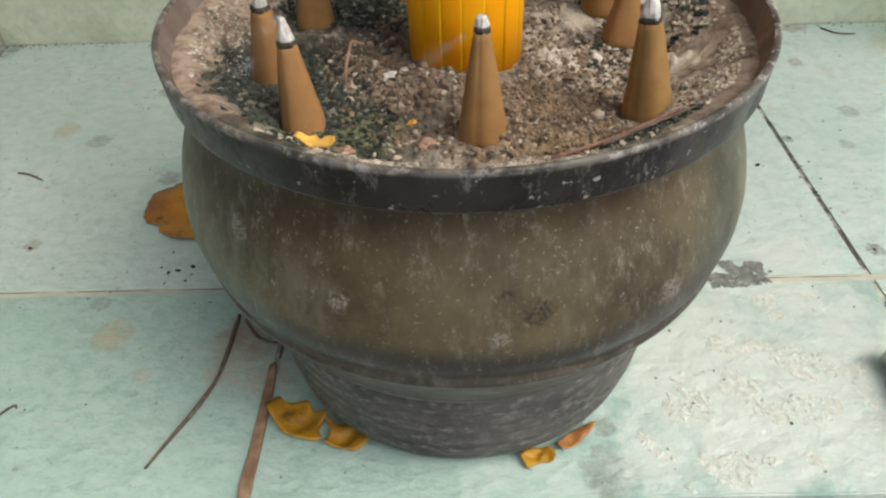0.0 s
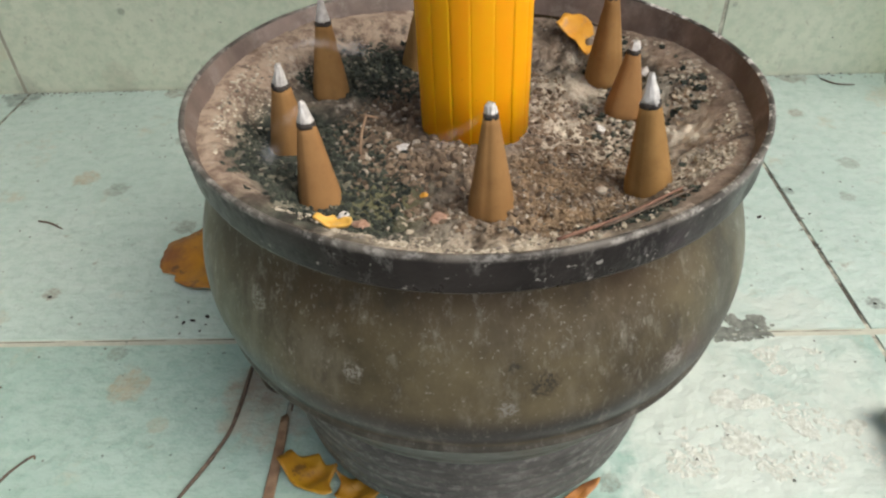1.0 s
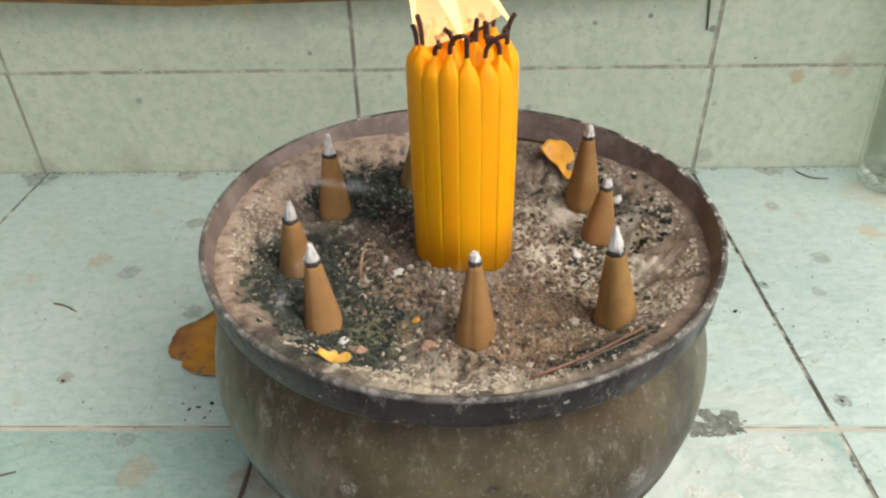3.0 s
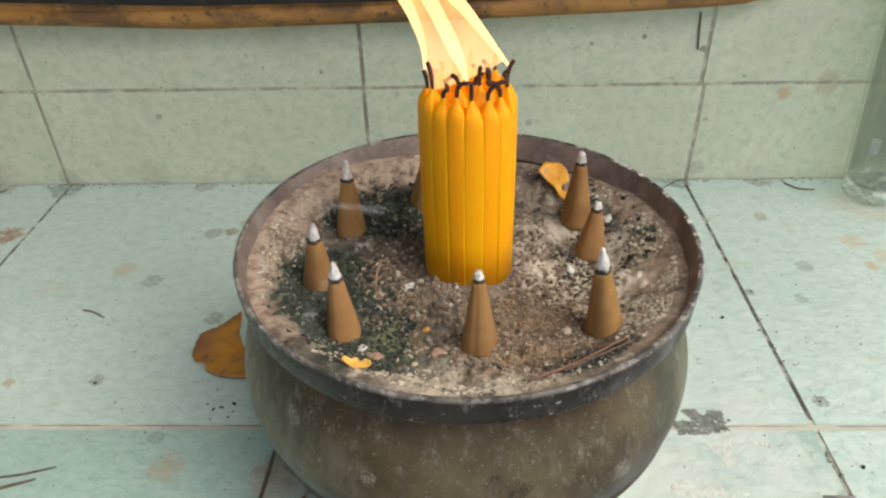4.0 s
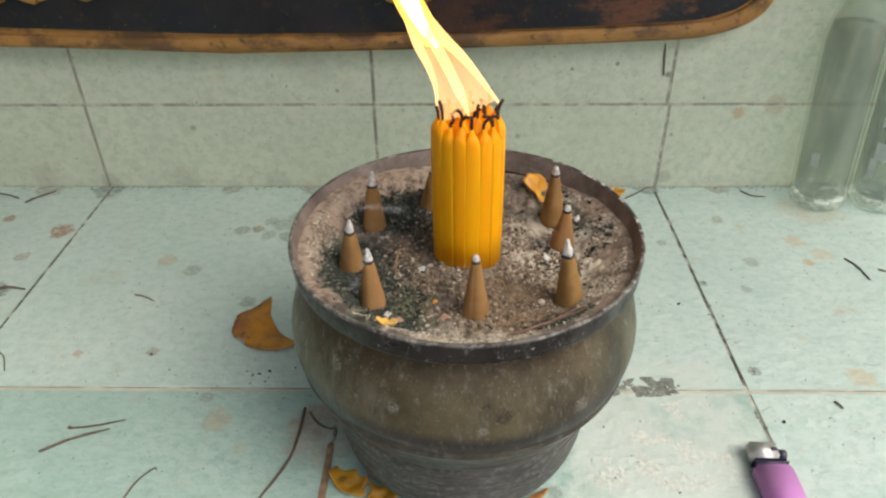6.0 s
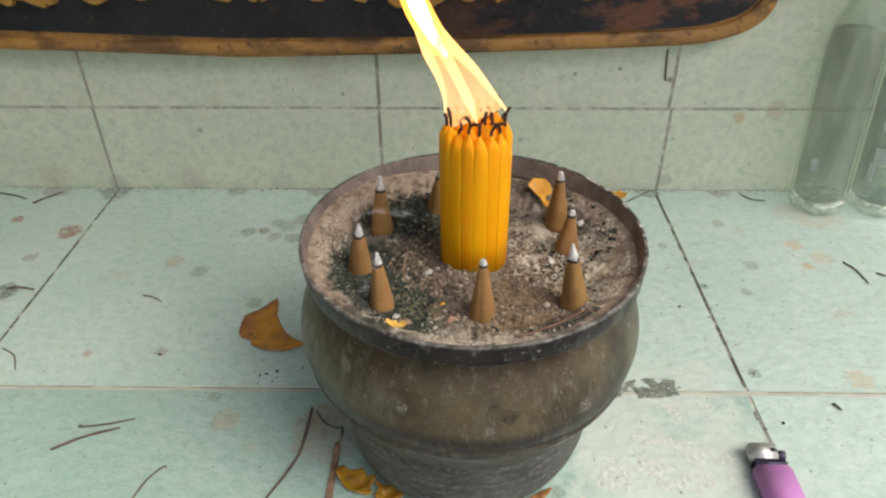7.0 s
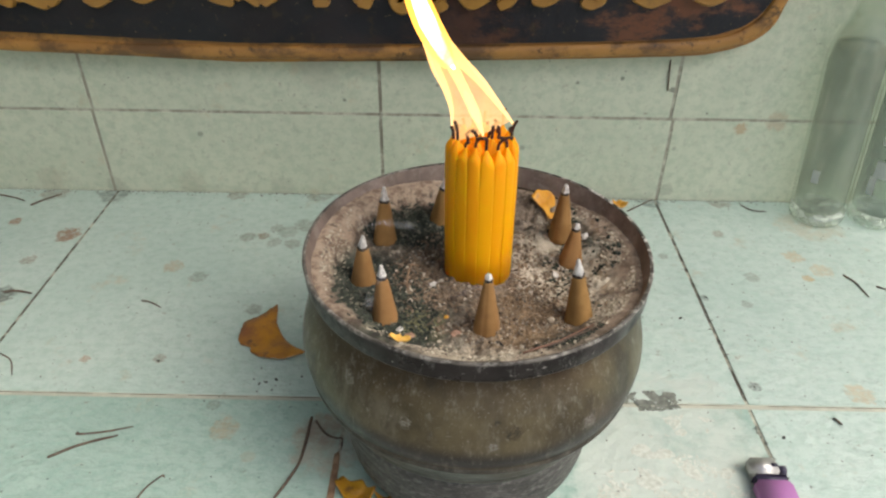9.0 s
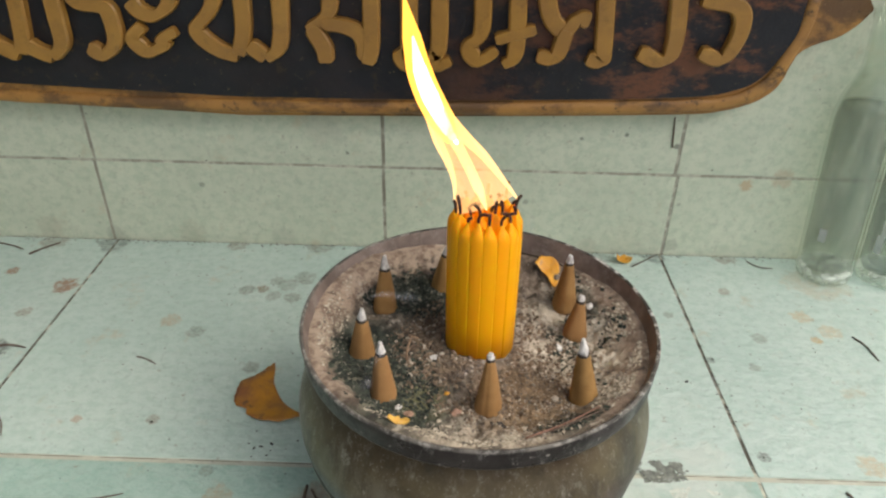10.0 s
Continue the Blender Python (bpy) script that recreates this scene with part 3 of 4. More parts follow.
# ---- ground, ledge, wall ----
bm = bmesh.new()
bmesh.ops.create_grid(bm, x_segments=2, y_segments=2, size=400)
mesh_thing("ground", bm, M_CONCRETE, "grey concrete ground below the tiled ledge", "ground", pose(0, 0, -0.6), kind="structure")
floor = mesh_thing("floor", box((-0.689, EDGE_Y + 0.004, -0.6), (0.81, WALL_Y + 0.01, -0.0007)), M_GROUT,
                   "pale green tiled ledge with dirty brown joints", "ledge", kind="structure", smooth=False)
wall = mesh_thing("wall_north", box((-0.689, WALL_Y + 0.0006, -0.6), (0.81, WALL_Y + 0.15, 0.85)), M_WALLGROUT,
                  "pale green tiled wall behind the ledge", "wall", kind="structure", smooth=False)

# out of view: added to keep sky light off the left side
mesh_thing("wall_shade_west", box((-0.75, -1.7, -0.6), (-0.60, WALL_Y + 0.0, 0.95)), M_PLASTER,
           "plain unseen side wall, added to shade the left", "wall", kind="structure", smooth=False)
# out of view: added overhead to dim the tiled wall and the sign
mesh_thing("ceiling", box((-0.599, -0.12, 0.85), (0.9, WALL_Y + 0.15, 0.95)), M_PLASTER,
           "plain unseen canopy, added to shade wall and sign", "ceiling", kind="structure", smooth=False)

# ---- incense burner ----
burner = thing("incense_burner", "dark bronze bowl-shaped incense burner with a wide rim on the ledge", "incense burner")
FOOT = [(0.0, 0.0), (0.0660, 0.0), (0.0712, 0.0010), (0.0748, 0.0036), (0.0772, 0.0070), (0.0768, 0.0077), (0.0779, 0.0084), (0.0800, 0.0130), (0.0796, 0.0138), (0.0806, 0.0146),
        (0.0818, 0.0210), (0.0813, 0.0218), (0.0822, 0.0226), (0.0828, 0.0300), (0.0823, 0.0308), (0.0832, 0.0316), (0.0839, 0.0385), (0.0834, 0.0393), (0.0843, 0.0401), (0.0850, 0.0470), (0.0845, 0.0478), (0.0854, 0.0486), (0.0858, 0.0545), (0.080, 0.0600)]
part("foot", lathe(FOOT, 128, wobble=0.006), M_FOOT, burner, "dull grey ringed foot").location = (-0.0015, 0, 0)
BOWL = [(0.055, 0.0555), (0.0848, 0.0580), (0.0885, 0.0630), (0.0927, 0.0698), (0.0974, 0.0775), (0.1006, 0.0838), (0.1022, 0.0865), (0.1014, 0.0885),
        (0.1022, 0.0915), (0.1038, 0.0965), (0.1047, 0.1030), (0.1043, 0.1110), (0.1026, 0.1190), (0.1000, 0.1270),
        (0.0968, 0.1340), (0.0940, 0.1400), (0.0925, 0.1455), (0.0925, 0.1530)]
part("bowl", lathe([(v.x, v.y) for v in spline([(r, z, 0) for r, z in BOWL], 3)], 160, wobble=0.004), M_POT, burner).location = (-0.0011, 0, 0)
RIM = [(0.0940, 0.1513), (0.0984, 0.1513), (0.0993, 0.1516), (0.0997, 0.1526), (0.1002, 0.1600), (0.1006, 0.1640), (0.1003, 0.1648), (0.0994, 0.1650), (0.0985, 0.1644)]
part("rim", lathe(RIM, 160, wobble=0.006, seed=3), M_RIM, burner, "black rim, paler at sides and edges, with pale ash smears")
part("inner_wall", lathe([(0.0985, 0.1644), (0.0968, 0.1600), (0.0944, 0.1530), (0.0928, 0.1470), (0.0900, 0.1400), (0.0850, 0.1250), (0.0, 0.1200)], 128, wobble=0.006, seed=3), M_INNER, burner, "smoke-browned inner wall")


def step(v, lo, hi):
    k = min(max((v - lo) / (hi - lo), 0.0), 1.0)
    return k * k * (3 - 2 * k)


def ash_z(x, y):
    """Height of the ash bed: sunk in the middle, banked against the wall, clumpy."""
    r = math.hypot(x, y)
    edge = 0.1530 + 0.0055 * step(-y, 0.0, 0.09) + 0.0045 * step(-x, 0.0, 0.09) - 0.002 * step(y, 0.0, 0.09) + 0.0030 * step(x, 0.02, 0.09) + 0.0035 * step(y, 0.0, 0.06) * step(-x, -0.02, 0.05)
    z = 0.1420 + (edge - 0.1420) * step(r, 0.066, 0.094)
    z += 0.0030 * math.exp(-((x - 0.027) ** 2 + (y + 0.045) ** 2) / 0.0006)
    z += 0.0030 * math.exp(-((x + 0.005) ** 2 + (y + 0.012) ** 2) / 0.0004)
    rough = 1.0 - 0.75 * step(r, 0.072, 0.093)
    n = 0.0034 * noise.fractal((x * 42, y * 42, 1.3), 1.0, 2.0, 3)
    clump = step(noise.noise((x * 38, y * 38, 7.0)), -0.25, 0.35)
    warp = noise.noise_vector((x * 120, y * 120, 3.0)) * 0.0012
    n += 0.0060 * clump * (0.5 - noise.voronoi((x * 190 + warp.x * 190, y * 190 + warp.y * 190, 0.0))[0][0])
    n += 0.0013 * (0.5 - noise.voronoi((x * 480, y * 480, 3.0))[0][0]) + 0.0005 * noise.noise((x * 800, y * 800, 8.0))
    return z + rough * n


bm = bmesh.new()
grid = {}
N = 300
for i in range(N + 1):
    for j in range(N + 1):
        u, v = 2 * i / N - 1, 2 * j / N - 1
        x, y = u * math.sqrt(1 - v * v / 2) * 0.0970, v * math.sqrt(1 - u * u / 2) * 0.0970
        grid[i, j] = bm.verts.new((x, y, ash_z(x, y)))
for i in range(N):
    for j in range(N):
        bm.faces.new((grid[i, j], grid[i + 1, j], grid[i + 1, j + 1], grid[i, j + 1]))
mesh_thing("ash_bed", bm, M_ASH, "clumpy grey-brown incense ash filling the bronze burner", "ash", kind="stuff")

rnd = random.Random(4)


def scatter(count, sizes, cx, cy, rx, ry, mask, sink=0.2, reach=0.0915):
    """Crumbs strewn over an oval of the bed where a slow noise is above mask."""
    got = []
    while len(got) < count:
        a, q = rnd.uniform(0, 6.2832), math.sqrt(rnd.random())
        x, y = cx + rx * q * math.cos(a), cy + ry * q * math.sin(a)
        if math.hypot(x, y) > reach or noise.noise((x * 48, y * 48, 7.0)) < mask + rnd.uniform(-0.25, 0.25):
            continue
        s = rnd.uniform(*sizes) * rnd.uniform(0.6, 1.25)
        got.append((x, y, ash_z(x, y) + s * sink, s))
    return got


fine = scatter(4500, (0.0004, 0.0009), 0, 0, 0.09, 0.09, -0.1, 0.0) + scatter(2400, (0.0005, 0.0010), 0.024, -0.050, 0.026, 0.030, -0.6, 0.1)
clods = scatter(1700, (0.0006, 0.0015), 0.008, -0.005, 0.060, 0.055, -0.05, 0.0) + scatter(1100, (0.0006, 0.0018), -0.020, -0.004, 0.024, 0.028, -0.5, 0.1)
pale = scatter(1300, (0.0004, 0.0012), 0.070, 0.004, 0.026, 0.060, 0.05, 0.0) + scatter(650, (0.0004, 0.0011), 0.0, -0.078, 0.070, 0.014, 0.0, 0.0) + scatter(260, (0.0004, 0.0010), -0.085, 0.010, 0.008, 0.055, -0.1, 0.0)
dark = scatter(3000, (0.0005, 0.0013), -0.055, -0.034, 0.034, 0.042, -0.35, 0.0, 0.084) + scatter(2600, (0.0005, 0.0014), -0.038, 0.058, 0.046, 0.032, -0.35, 0.0, 0.080) + scatter(300, (0.0006, 0.0013), 0.055, -0.072, 0.030, 0.010, -0.3, 0.0) + scatter(110, (0.0006, 0.0013), 0.068, 0.030, 0.016, 0.018, -0.1, 0.0)
clods += scatter(520, (0.0008, 0.0018), 0.022, -0.030, 0.050, 0.040, 0.0, -0.2) + scatter(220, (0.0008, 0.0019), -0.030, -0.010, 0.030, 0.040, 0.0, -0.2)
pale += scatter(520, (0.0006, 0.0015), 0.062, -0.008, 0.030, 0.060, 0.0, -0.2) + scatter(200, (0.0006, 0.0014), -0.010, -0.066, 0.040, 0.018, 0.0, -0.2)
dark += scatter(220, (0.0010, 0.0022), 0.064, 0.012, 0.024, 0.050, 0.05, -0.1) + scatter(200, (0.0010, 0.0022), -0.050, -0.040, 0.030, 0.030, -0.1, -0.1)
lumps(fine, M_GRAIN, "ash_grains", "loose fine grains of incense ash on the ash bed", "ash", 1, 0.8)
lumps(clods, M_CLOD, "ash_clods", "brown crumbly clods of burnt incense on the ash bed", "ash", 2, 0.8)
lumps(pale, M_PALECLOD, "ash_flakes", "pale flaky ash crumbs on the ash bed", "ash", 3, 0.6)
lumps(dark, M_DARKCLOD, "moss_crumbs", "blackish green damp crumbs on the ash bed", "ash", 4, 0.7)

# ---- incense cones: base x, base y, height, tip lean x, tip lean y, burnt share ----
def cone(x, y, height, lx, ly, burnt, seed, radius=0.0079):
    z0 = ash_z(x, y) - 0.0015
    ob = thing("incense_cone", "brown pressed incense cone with burnt white tip, standing in the ash", "incense cone",
               pose(x, y, z0, math.degrees(-ly / height), math.degrees(lx / height), seed * 47), group="cones round the candles")
    top = height * (1 - burnt)

    def rad(z):
        return radius * (1 - 0.80 * (z / height) ** 1.06)

    steps = 40
    def shaped(zs, swell=1.0, crease=1.0, ragged=0.0, thin=0.0):
        b = bmesh.new()
        rings = []
        for z in zs:
            ring = []
            for i in range(steps):
                a = 2 * math.pi * i / steps
                k = 1 + 0.03 * math.cos(4 * a + seed) + 0.02 * noise.noise((math.cos(a) * 2, math.sin(a) * 2, z * 120 + seed))
                k -= crease * 0.07 * max(0.0, 1 - abs(((a - seed) % (2 * math.pi / 3)) - 0.5) / 0.12)
                k += ragged * 0.42 * noise.noise((math.cos(a) * 3, math.sin(a) * 3, z * 300 + seed))
                r = rad(z) * swell * k * (1 - thin * (z - zs[0]) / (zs[-1] - zs[0]))
                if z < 0.002:
                    r *= 0.90 + 0.05 * z / 0.001
                dz = ragged * 0.0007 * noise.noise((math.cos(a) * 2.5, math.sin(a) * 2.5, seed * 3.1))
                ring.append(b.verts.new((r * math.cos(a), r * math.sin(a), z + dz)))
            rings.append(ring)
        for p, q in zip(rings, rings[1:]):
            for i in range(steps):
                b.faces.new((p[i], p[(i + 1) % steps], q[(i + 1) % steps], q[i]))
        b.faces.new(rings[0])
        b.faces.new(rings[-1])
        return b

    n = 14
    part("body", shaped([top * i / n for i in range(n + 1)]), M_CONE, ob)
    part("char_ring", shaped([top - 0.0004, top + 0.0004, top + 0.0012], 1.03, 0.6, 0.3), M_CHAR, ob, "black charred ring")
    part("ash_tip", shaped([top + 0.0008 + (height - top - 0.0008) * i / 6 for i in range(7)], 0.95, 0.4, 0.8, 0.42 if burnt > 0.15 else 0.1), M_TIP, ob, "crumbly white ash tip")
    return ob


CONES = [
    (0.0050, -0.0515, 0.0385, -0.001, 0.000, 0.10, 1), (-0.0505, -0.0425, 0.0380, 0.001, 0.001, 0.20, 2),
    (0.0555, -0.0445, 0.0400, 0.005, 0.001, 0.24, 3), (0.0590, 0.0145, 0.0295, -0.001, 0.000, 0.14, 4),
    (0.0555, 0.0400, 0.0425, 0.005, 0.002, 0.14, 5), (-0.0665, -0.0085, 0.0385, 0.005, 0.001, 0.22, 6),
    (-0.0570, 0.0330, 0.0405, 0.001, 0.000, 0.24, 7), (-0.0220, 0.0590, 0.0340, 0.003, 0.000, 0.22, 8),
]
for c in CONES:
    cone(*c)


# ---- bundle of candles ----
BUNDLE_X, BUNDLE_Y = 0.0012, 0.0024


def candle(x, y, z0, z1, seed, others):
    """One candle of the bundle, pressed flat against its neighbours, free and round at the top."""
    r = 0.0043
    rnd = random.Random(seed)
    ob = thing("candle", "thin yellow wax candle in a packed lit bundle", "candle",
               pose(x, y, z0, -(y - BUNDLE_Y) * 10 + rnd.uniform(-0.1, 0.1), (x - BUNDLE_X) * 10 - 0.35 + rnd.uniform(-0.12, 0.12)), group="candles in the bundle")
    h = z1 - z0
    out = math.atan2(y - BUNDLE_Y, x - BUNDLE_X)
    near = [(math.hypot(q[0] - x, q[1] - y) / 2, math.atan2(q[1] - y, q[0] - x)) for q in others]
    prof = [(1.0, 0.0), (1.0, h * 0.3), (1.01, h * 0.55), (1.0, h * 0.8), (1.0, h - 0.008), (0.98, h - 0.0058), (0.90, h - 0.0042), (0.72, h - 0.0026), (0.46, h - 0.0012), (0.29, h + 0.0002), (0.22, h + 0.0012), (0.04, h + 0.0014)]
    steps = 40
    bm = bmesh.new()
    rings = []
    for k, z in prof:
        press = 1 - step(z, h - 0.012, h - 0.003)
        ring = []
        for i in range(steps):
            a = 2 * math.pi * i / steps
            full = r * (1 / max(math.cos(a - out), 0.55)) ** (0.70 * press) * (1 + 0.012 * noise.noise((math.cos(a) * 2 + seed, math.sin(a) * 2, z * 30)))
            for d, phi in near:
                c = math.cos(a - phi)
                if c > 0.05:
                    full = min(full, (d + 0.00025) / c)
            ring.append(bm.verts.new((full * k * math.cos(a), full * k * math.sin(a), z)))
        rings.append(ring)
    for p, q in zip(rings, rings[1:]):
        for i in range(steps):
            bm.faces.new((p[i], p[(i + 1) % steps], q[(i + 1) % steps], q[i]))
    bm.faces.new(rings[0])
    bm.faces.new(rings[-1])
    shaft = part("shaft", bm, M_WAX, ob)
    a, l = rnd.uniform(0, 6.28), rnd.uniform(0.0035, 0.0100)
    bend = rnd.uniform(0.1, 0.9)
    pts = [(0, 0, h - 0.002), (0, 0, h + l * 0.4), (math.cos(a) * l * bend * 0.4, math.sin(a) * l * bend * 0.4, h + l * 0.8), (math.cos(a) * l * bend, math.sin(a) * l * bend, h + l)]
    part("wick", tube(pts, [0.0007, 0.0009, 0.0009], 6, per=3), M_WICK, shaft, "curled black burnt wick")


jitter = random.Random(21)
TURN = math.radians(-20)
SPOTS = []
for count, reach in ((2, 0.0034), (8, 0.0088), (17, 0.0156)):
    for k in range(count):
        a = TURN + 2 * math.pi * (k + jitter.uniform(-0.10, 0.10)) / count
        q = reach + jitter.uniform(-0.0003, 0.0003)
        SPOTS.append((BUNDLE_X + q * math.cos(a), BUNDLE_Y + q * math.sin(a)))
for n, (x, y) in enumerate(SPOTS):
    candle(x, y, 0.1395, 0.2308 + jitter.uniform(-0.0022, 0.0018), 11 + n, [q for q in SPOTS if q != (x, y)])

mesh_thing("melted_wax", lathe([(0.001, 0.0), (0.0192, 0.0), (0.0193, 0.04), (0.0194, 0.080), (0.0188, 0.0835), (0.001, 0.0840)], 60, closed=True), M_WAX,
           "yellow wax run together between the packed candles", "wax", pose(BUNDLE_X, BUNDLE_Y, 0.1395, 0, -0.35, 0))

# ---- flame, blown aside: a thin hollow curtain over the wicks, bright along its folds, drawn together above ----
flame = thing("flame", "bright yellow-orange candle flame blown to one side", "flame")
part("curtain", tube([(0.0005, 0.003, 0.235), (-0.005, 0.003, 0.248), (-0.012, 0.003, 0.261), (-0.020, 0.003, 0.275), (-0.028, 0.003, 0.290)],
                     [0.0155, 0.0125, 0.0095, 0.0070, 0.0030], 24, 0.35, 8), M_HAZE, flame, "thin clear lower flame")
part("fold", tube([(0.0175, 0.003, 0.237), (0.008, 0.003, 0.2495), (-0.002, 0.003, 0.262), (-0.013, 0.003, 0.273), (-0.023, 0.003, 0.285)],
                  [0.0004, 0.0014, 0.0022, 0.0030, 0.0030], 14, 0.5, 8), M_FLAME, flame)
part("fold", tube([(0.001, -0.001, 0.233), (-0.004, -0.001, 0.246), (-0.011, 0.001, 0.260), (-0.018, 0.002, 0.273), (-0.025, 0.003, 0.286)],
                  [0.0004, 0.0026, 0.0026, 0.0028, 0.0026], 14, 0.5, 8), M_FLAME, flame)
part("fold", tube([(-0.0158, 0.004, 0.236), (-0.0162, 0.004, 0.246), (-0.0195, 0.004, 0.257), (-0.0245, 0.004, 0.268), (-0.029, 0.004, 0.281)],
                  [0.0003, 0.0011, 0.0017, 0.0024, 0.0022], 14, 0.5, 8), M_FLAME, flame)
part("sheath", tube([(-0.017, 0.003, 0.270), (-0.0225, 0.003, 0.279), (-0.029, 0.003, 0.291), (-0.034, 0.003, 0.304), (-0.0375, 0.003, 0.320), (-0.041, 0.003, 0.338)],
                    [0.0040, 0.0064, 0.0066, 0.0060, 0.0042, 0.0003], 20, 0.5, 8), M_BODY, flame)
part("core", tube([(-0.015, 0.002, 0.268), (-0.021, 0.002, 0.277), (-0.0285, 0.003, 0.291), (-0.0335, 0.003, 0.304), (-0.0370, 0.003, 0.320)],
                  [0.0006, 0.0030, 0.0042, 0.0034, 0.0004], 16, 0.4, 8), M_CORE, flame)

# ---- carved name board on the wall ----
sign = thing("sign_board", "black lacquered name board with gold frame and carved gold letters", "sign")
TIP_Z, MID_X = 0.267, -0.165
half = [(0.194, 0.1665), (0.236, 0.1715), (0.262, 0.180), (0.277, 0.191), (0.284, 0.203), (0.287, 0.216), (0.2925, 0.2285), (0.306, 0.2365), (0.322, 0.2425), (0.334, 0.252), (0.342, 0.262), (0.345, TIP_Z)]


def both_ends(line, first):
    """Closes a lower right run of the board's outline over the top and mirrors its end."""
    right = line + [(x, 2 * TIP_Z - z) for x, z in line[-2::-1]]
    run = [(v.x, v.z) for v in spline([(x, 0, z) for x, z in first + right + [(x, 2 * TIP_Z - z) for x, z in first[::-1]]], 4)]
    return run + [(2 * MID_X - x, z) for x, z in right[::-1]]


board = part("board", outline(both_ends(half, [(-0.22, 0.1545), (0.0, 0.1595)]), 0.018, bevel=0.0035), M_GOLD, sign, "worn gold moulded frame", smooth=False)
board.location = (0, WALL_Y - 0.001, 0)
inner = [(0.190, 0.1855), (0.240, 0.194), (0.262, 0.207), (0.276, 0.231), (0.2825, 0.248), (0.283, TIP_Z)]
panel = part("panel", outline(both_ends(inner, [(-0.22, 0.1755), (0.0, 0.178)]), 0.003), M_BOARD, sign, "black lacquer panel with rubbed brown patches", smooth=False)
panel.location = (0, WALL_Y - 0.0192, 0)
bead = tube([(-0.56, 0, 0.176), (-0.40, 0, 0.168), (-0.22, 0, 0.1655), (0.0, 0, 0.169), (0.190, 0, 0.1765), (0.236, 0, 0.1825), (0.259, 0, 0.1925), (0.273, 0, 0.207), (0.2815, 0, 0.230), (0.288, 0, 0.248), (0.290, 0, TIP_Z + 0.01)],
            [0.0062, 0.0062], 12, 0.55, 6)
for v in bead.verts:
    v.co += Vector((0, 0.6, 1)) * 0.0009 * noise.noise(v.co * 45)
part("moulding", bead, M_GOLD, sign, "rounded gold moulding along the frame").location = (0, WALL_Y - 0.0195, 0)


def stroke(bm, points, width, lift):
    """One carved stroke: a bevelled bar, broad or narrow with its direction as from a broad nib."""
    run = spline([(x, 0, z) for x, z in points], 6)
    rings = []
    for i, q in enumerate(run):
        way = (run[min(i + 1, len(run) - 1)] - run[max(i - 1, 0)]).normalized()
        side = Vector((way.z, 0, -way.x))
        nib = abs(side.x * 0.90 + side.z * 0.44)
        w = width / 2 * (0.62 + 0.42 * nib) * (1 + 0.05 * noise.noise(q * 90))
        if i in (0, len(run) - 1):
            w *= 0.72
        rings.append([bm.verts.new(q + side * s * w + Vector((0, d - lift, 0))) for s, d in ((-1, 0), (-0.95, -0.0068), (-0.76, -0.0085), (0.76, -0.0085), (0.95, -0.0068), (1, 0))])
    for a, b in zip(rings, rings[1:]):
        for j in range(5):
            bm.faces.new((a[j], a[j + 1], b[j + 1], b[j]))
    bm.faces.new(rings[0])
    bm.faces.new(rings[-1])


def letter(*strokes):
    """One raised letter of the board; x, z strokes fit the camera's view."""
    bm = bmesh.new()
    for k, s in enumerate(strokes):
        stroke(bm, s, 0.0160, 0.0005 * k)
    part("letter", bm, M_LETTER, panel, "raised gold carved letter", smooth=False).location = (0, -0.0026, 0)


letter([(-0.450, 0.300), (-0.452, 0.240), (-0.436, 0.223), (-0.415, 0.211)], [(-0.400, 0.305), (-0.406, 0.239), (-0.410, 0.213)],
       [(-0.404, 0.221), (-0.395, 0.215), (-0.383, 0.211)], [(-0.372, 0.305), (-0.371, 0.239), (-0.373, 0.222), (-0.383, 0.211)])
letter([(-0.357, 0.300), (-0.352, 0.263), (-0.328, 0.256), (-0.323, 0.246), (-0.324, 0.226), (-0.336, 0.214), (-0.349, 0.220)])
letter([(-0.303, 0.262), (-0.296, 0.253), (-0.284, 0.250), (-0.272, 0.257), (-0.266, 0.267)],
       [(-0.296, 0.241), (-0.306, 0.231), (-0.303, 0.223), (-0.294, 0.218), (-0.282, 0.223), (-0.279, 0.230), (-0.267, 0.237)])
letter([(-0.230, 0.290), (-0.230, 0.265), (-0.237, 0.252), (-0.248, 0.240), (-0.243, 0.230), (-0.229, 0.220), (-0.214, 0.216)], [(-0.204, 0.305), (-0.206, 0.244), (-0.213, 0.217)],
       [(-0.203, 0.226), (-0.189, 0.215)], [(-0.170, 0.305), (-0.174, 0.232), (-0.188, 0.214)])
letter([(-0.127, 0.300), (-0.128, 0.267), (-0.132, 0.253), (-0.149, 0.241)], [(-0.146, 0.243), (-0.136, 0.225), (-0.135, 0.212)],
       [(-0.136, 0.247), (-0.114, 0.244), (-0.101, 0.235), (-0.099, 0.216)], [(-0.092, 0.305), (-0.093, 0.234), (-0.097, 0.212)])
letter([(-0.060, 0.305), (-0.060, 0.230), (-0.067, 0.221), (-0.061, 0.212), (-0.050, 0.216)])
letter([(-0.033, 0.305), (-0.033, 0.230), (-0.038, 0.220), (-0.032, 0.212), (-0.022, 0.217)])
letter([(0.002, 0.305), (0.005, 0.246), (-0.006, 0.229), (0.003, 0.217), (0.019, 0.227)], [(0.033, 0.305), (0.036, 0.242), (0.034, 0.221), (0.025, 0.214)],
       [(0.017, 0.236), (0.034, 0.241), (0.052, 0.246)])
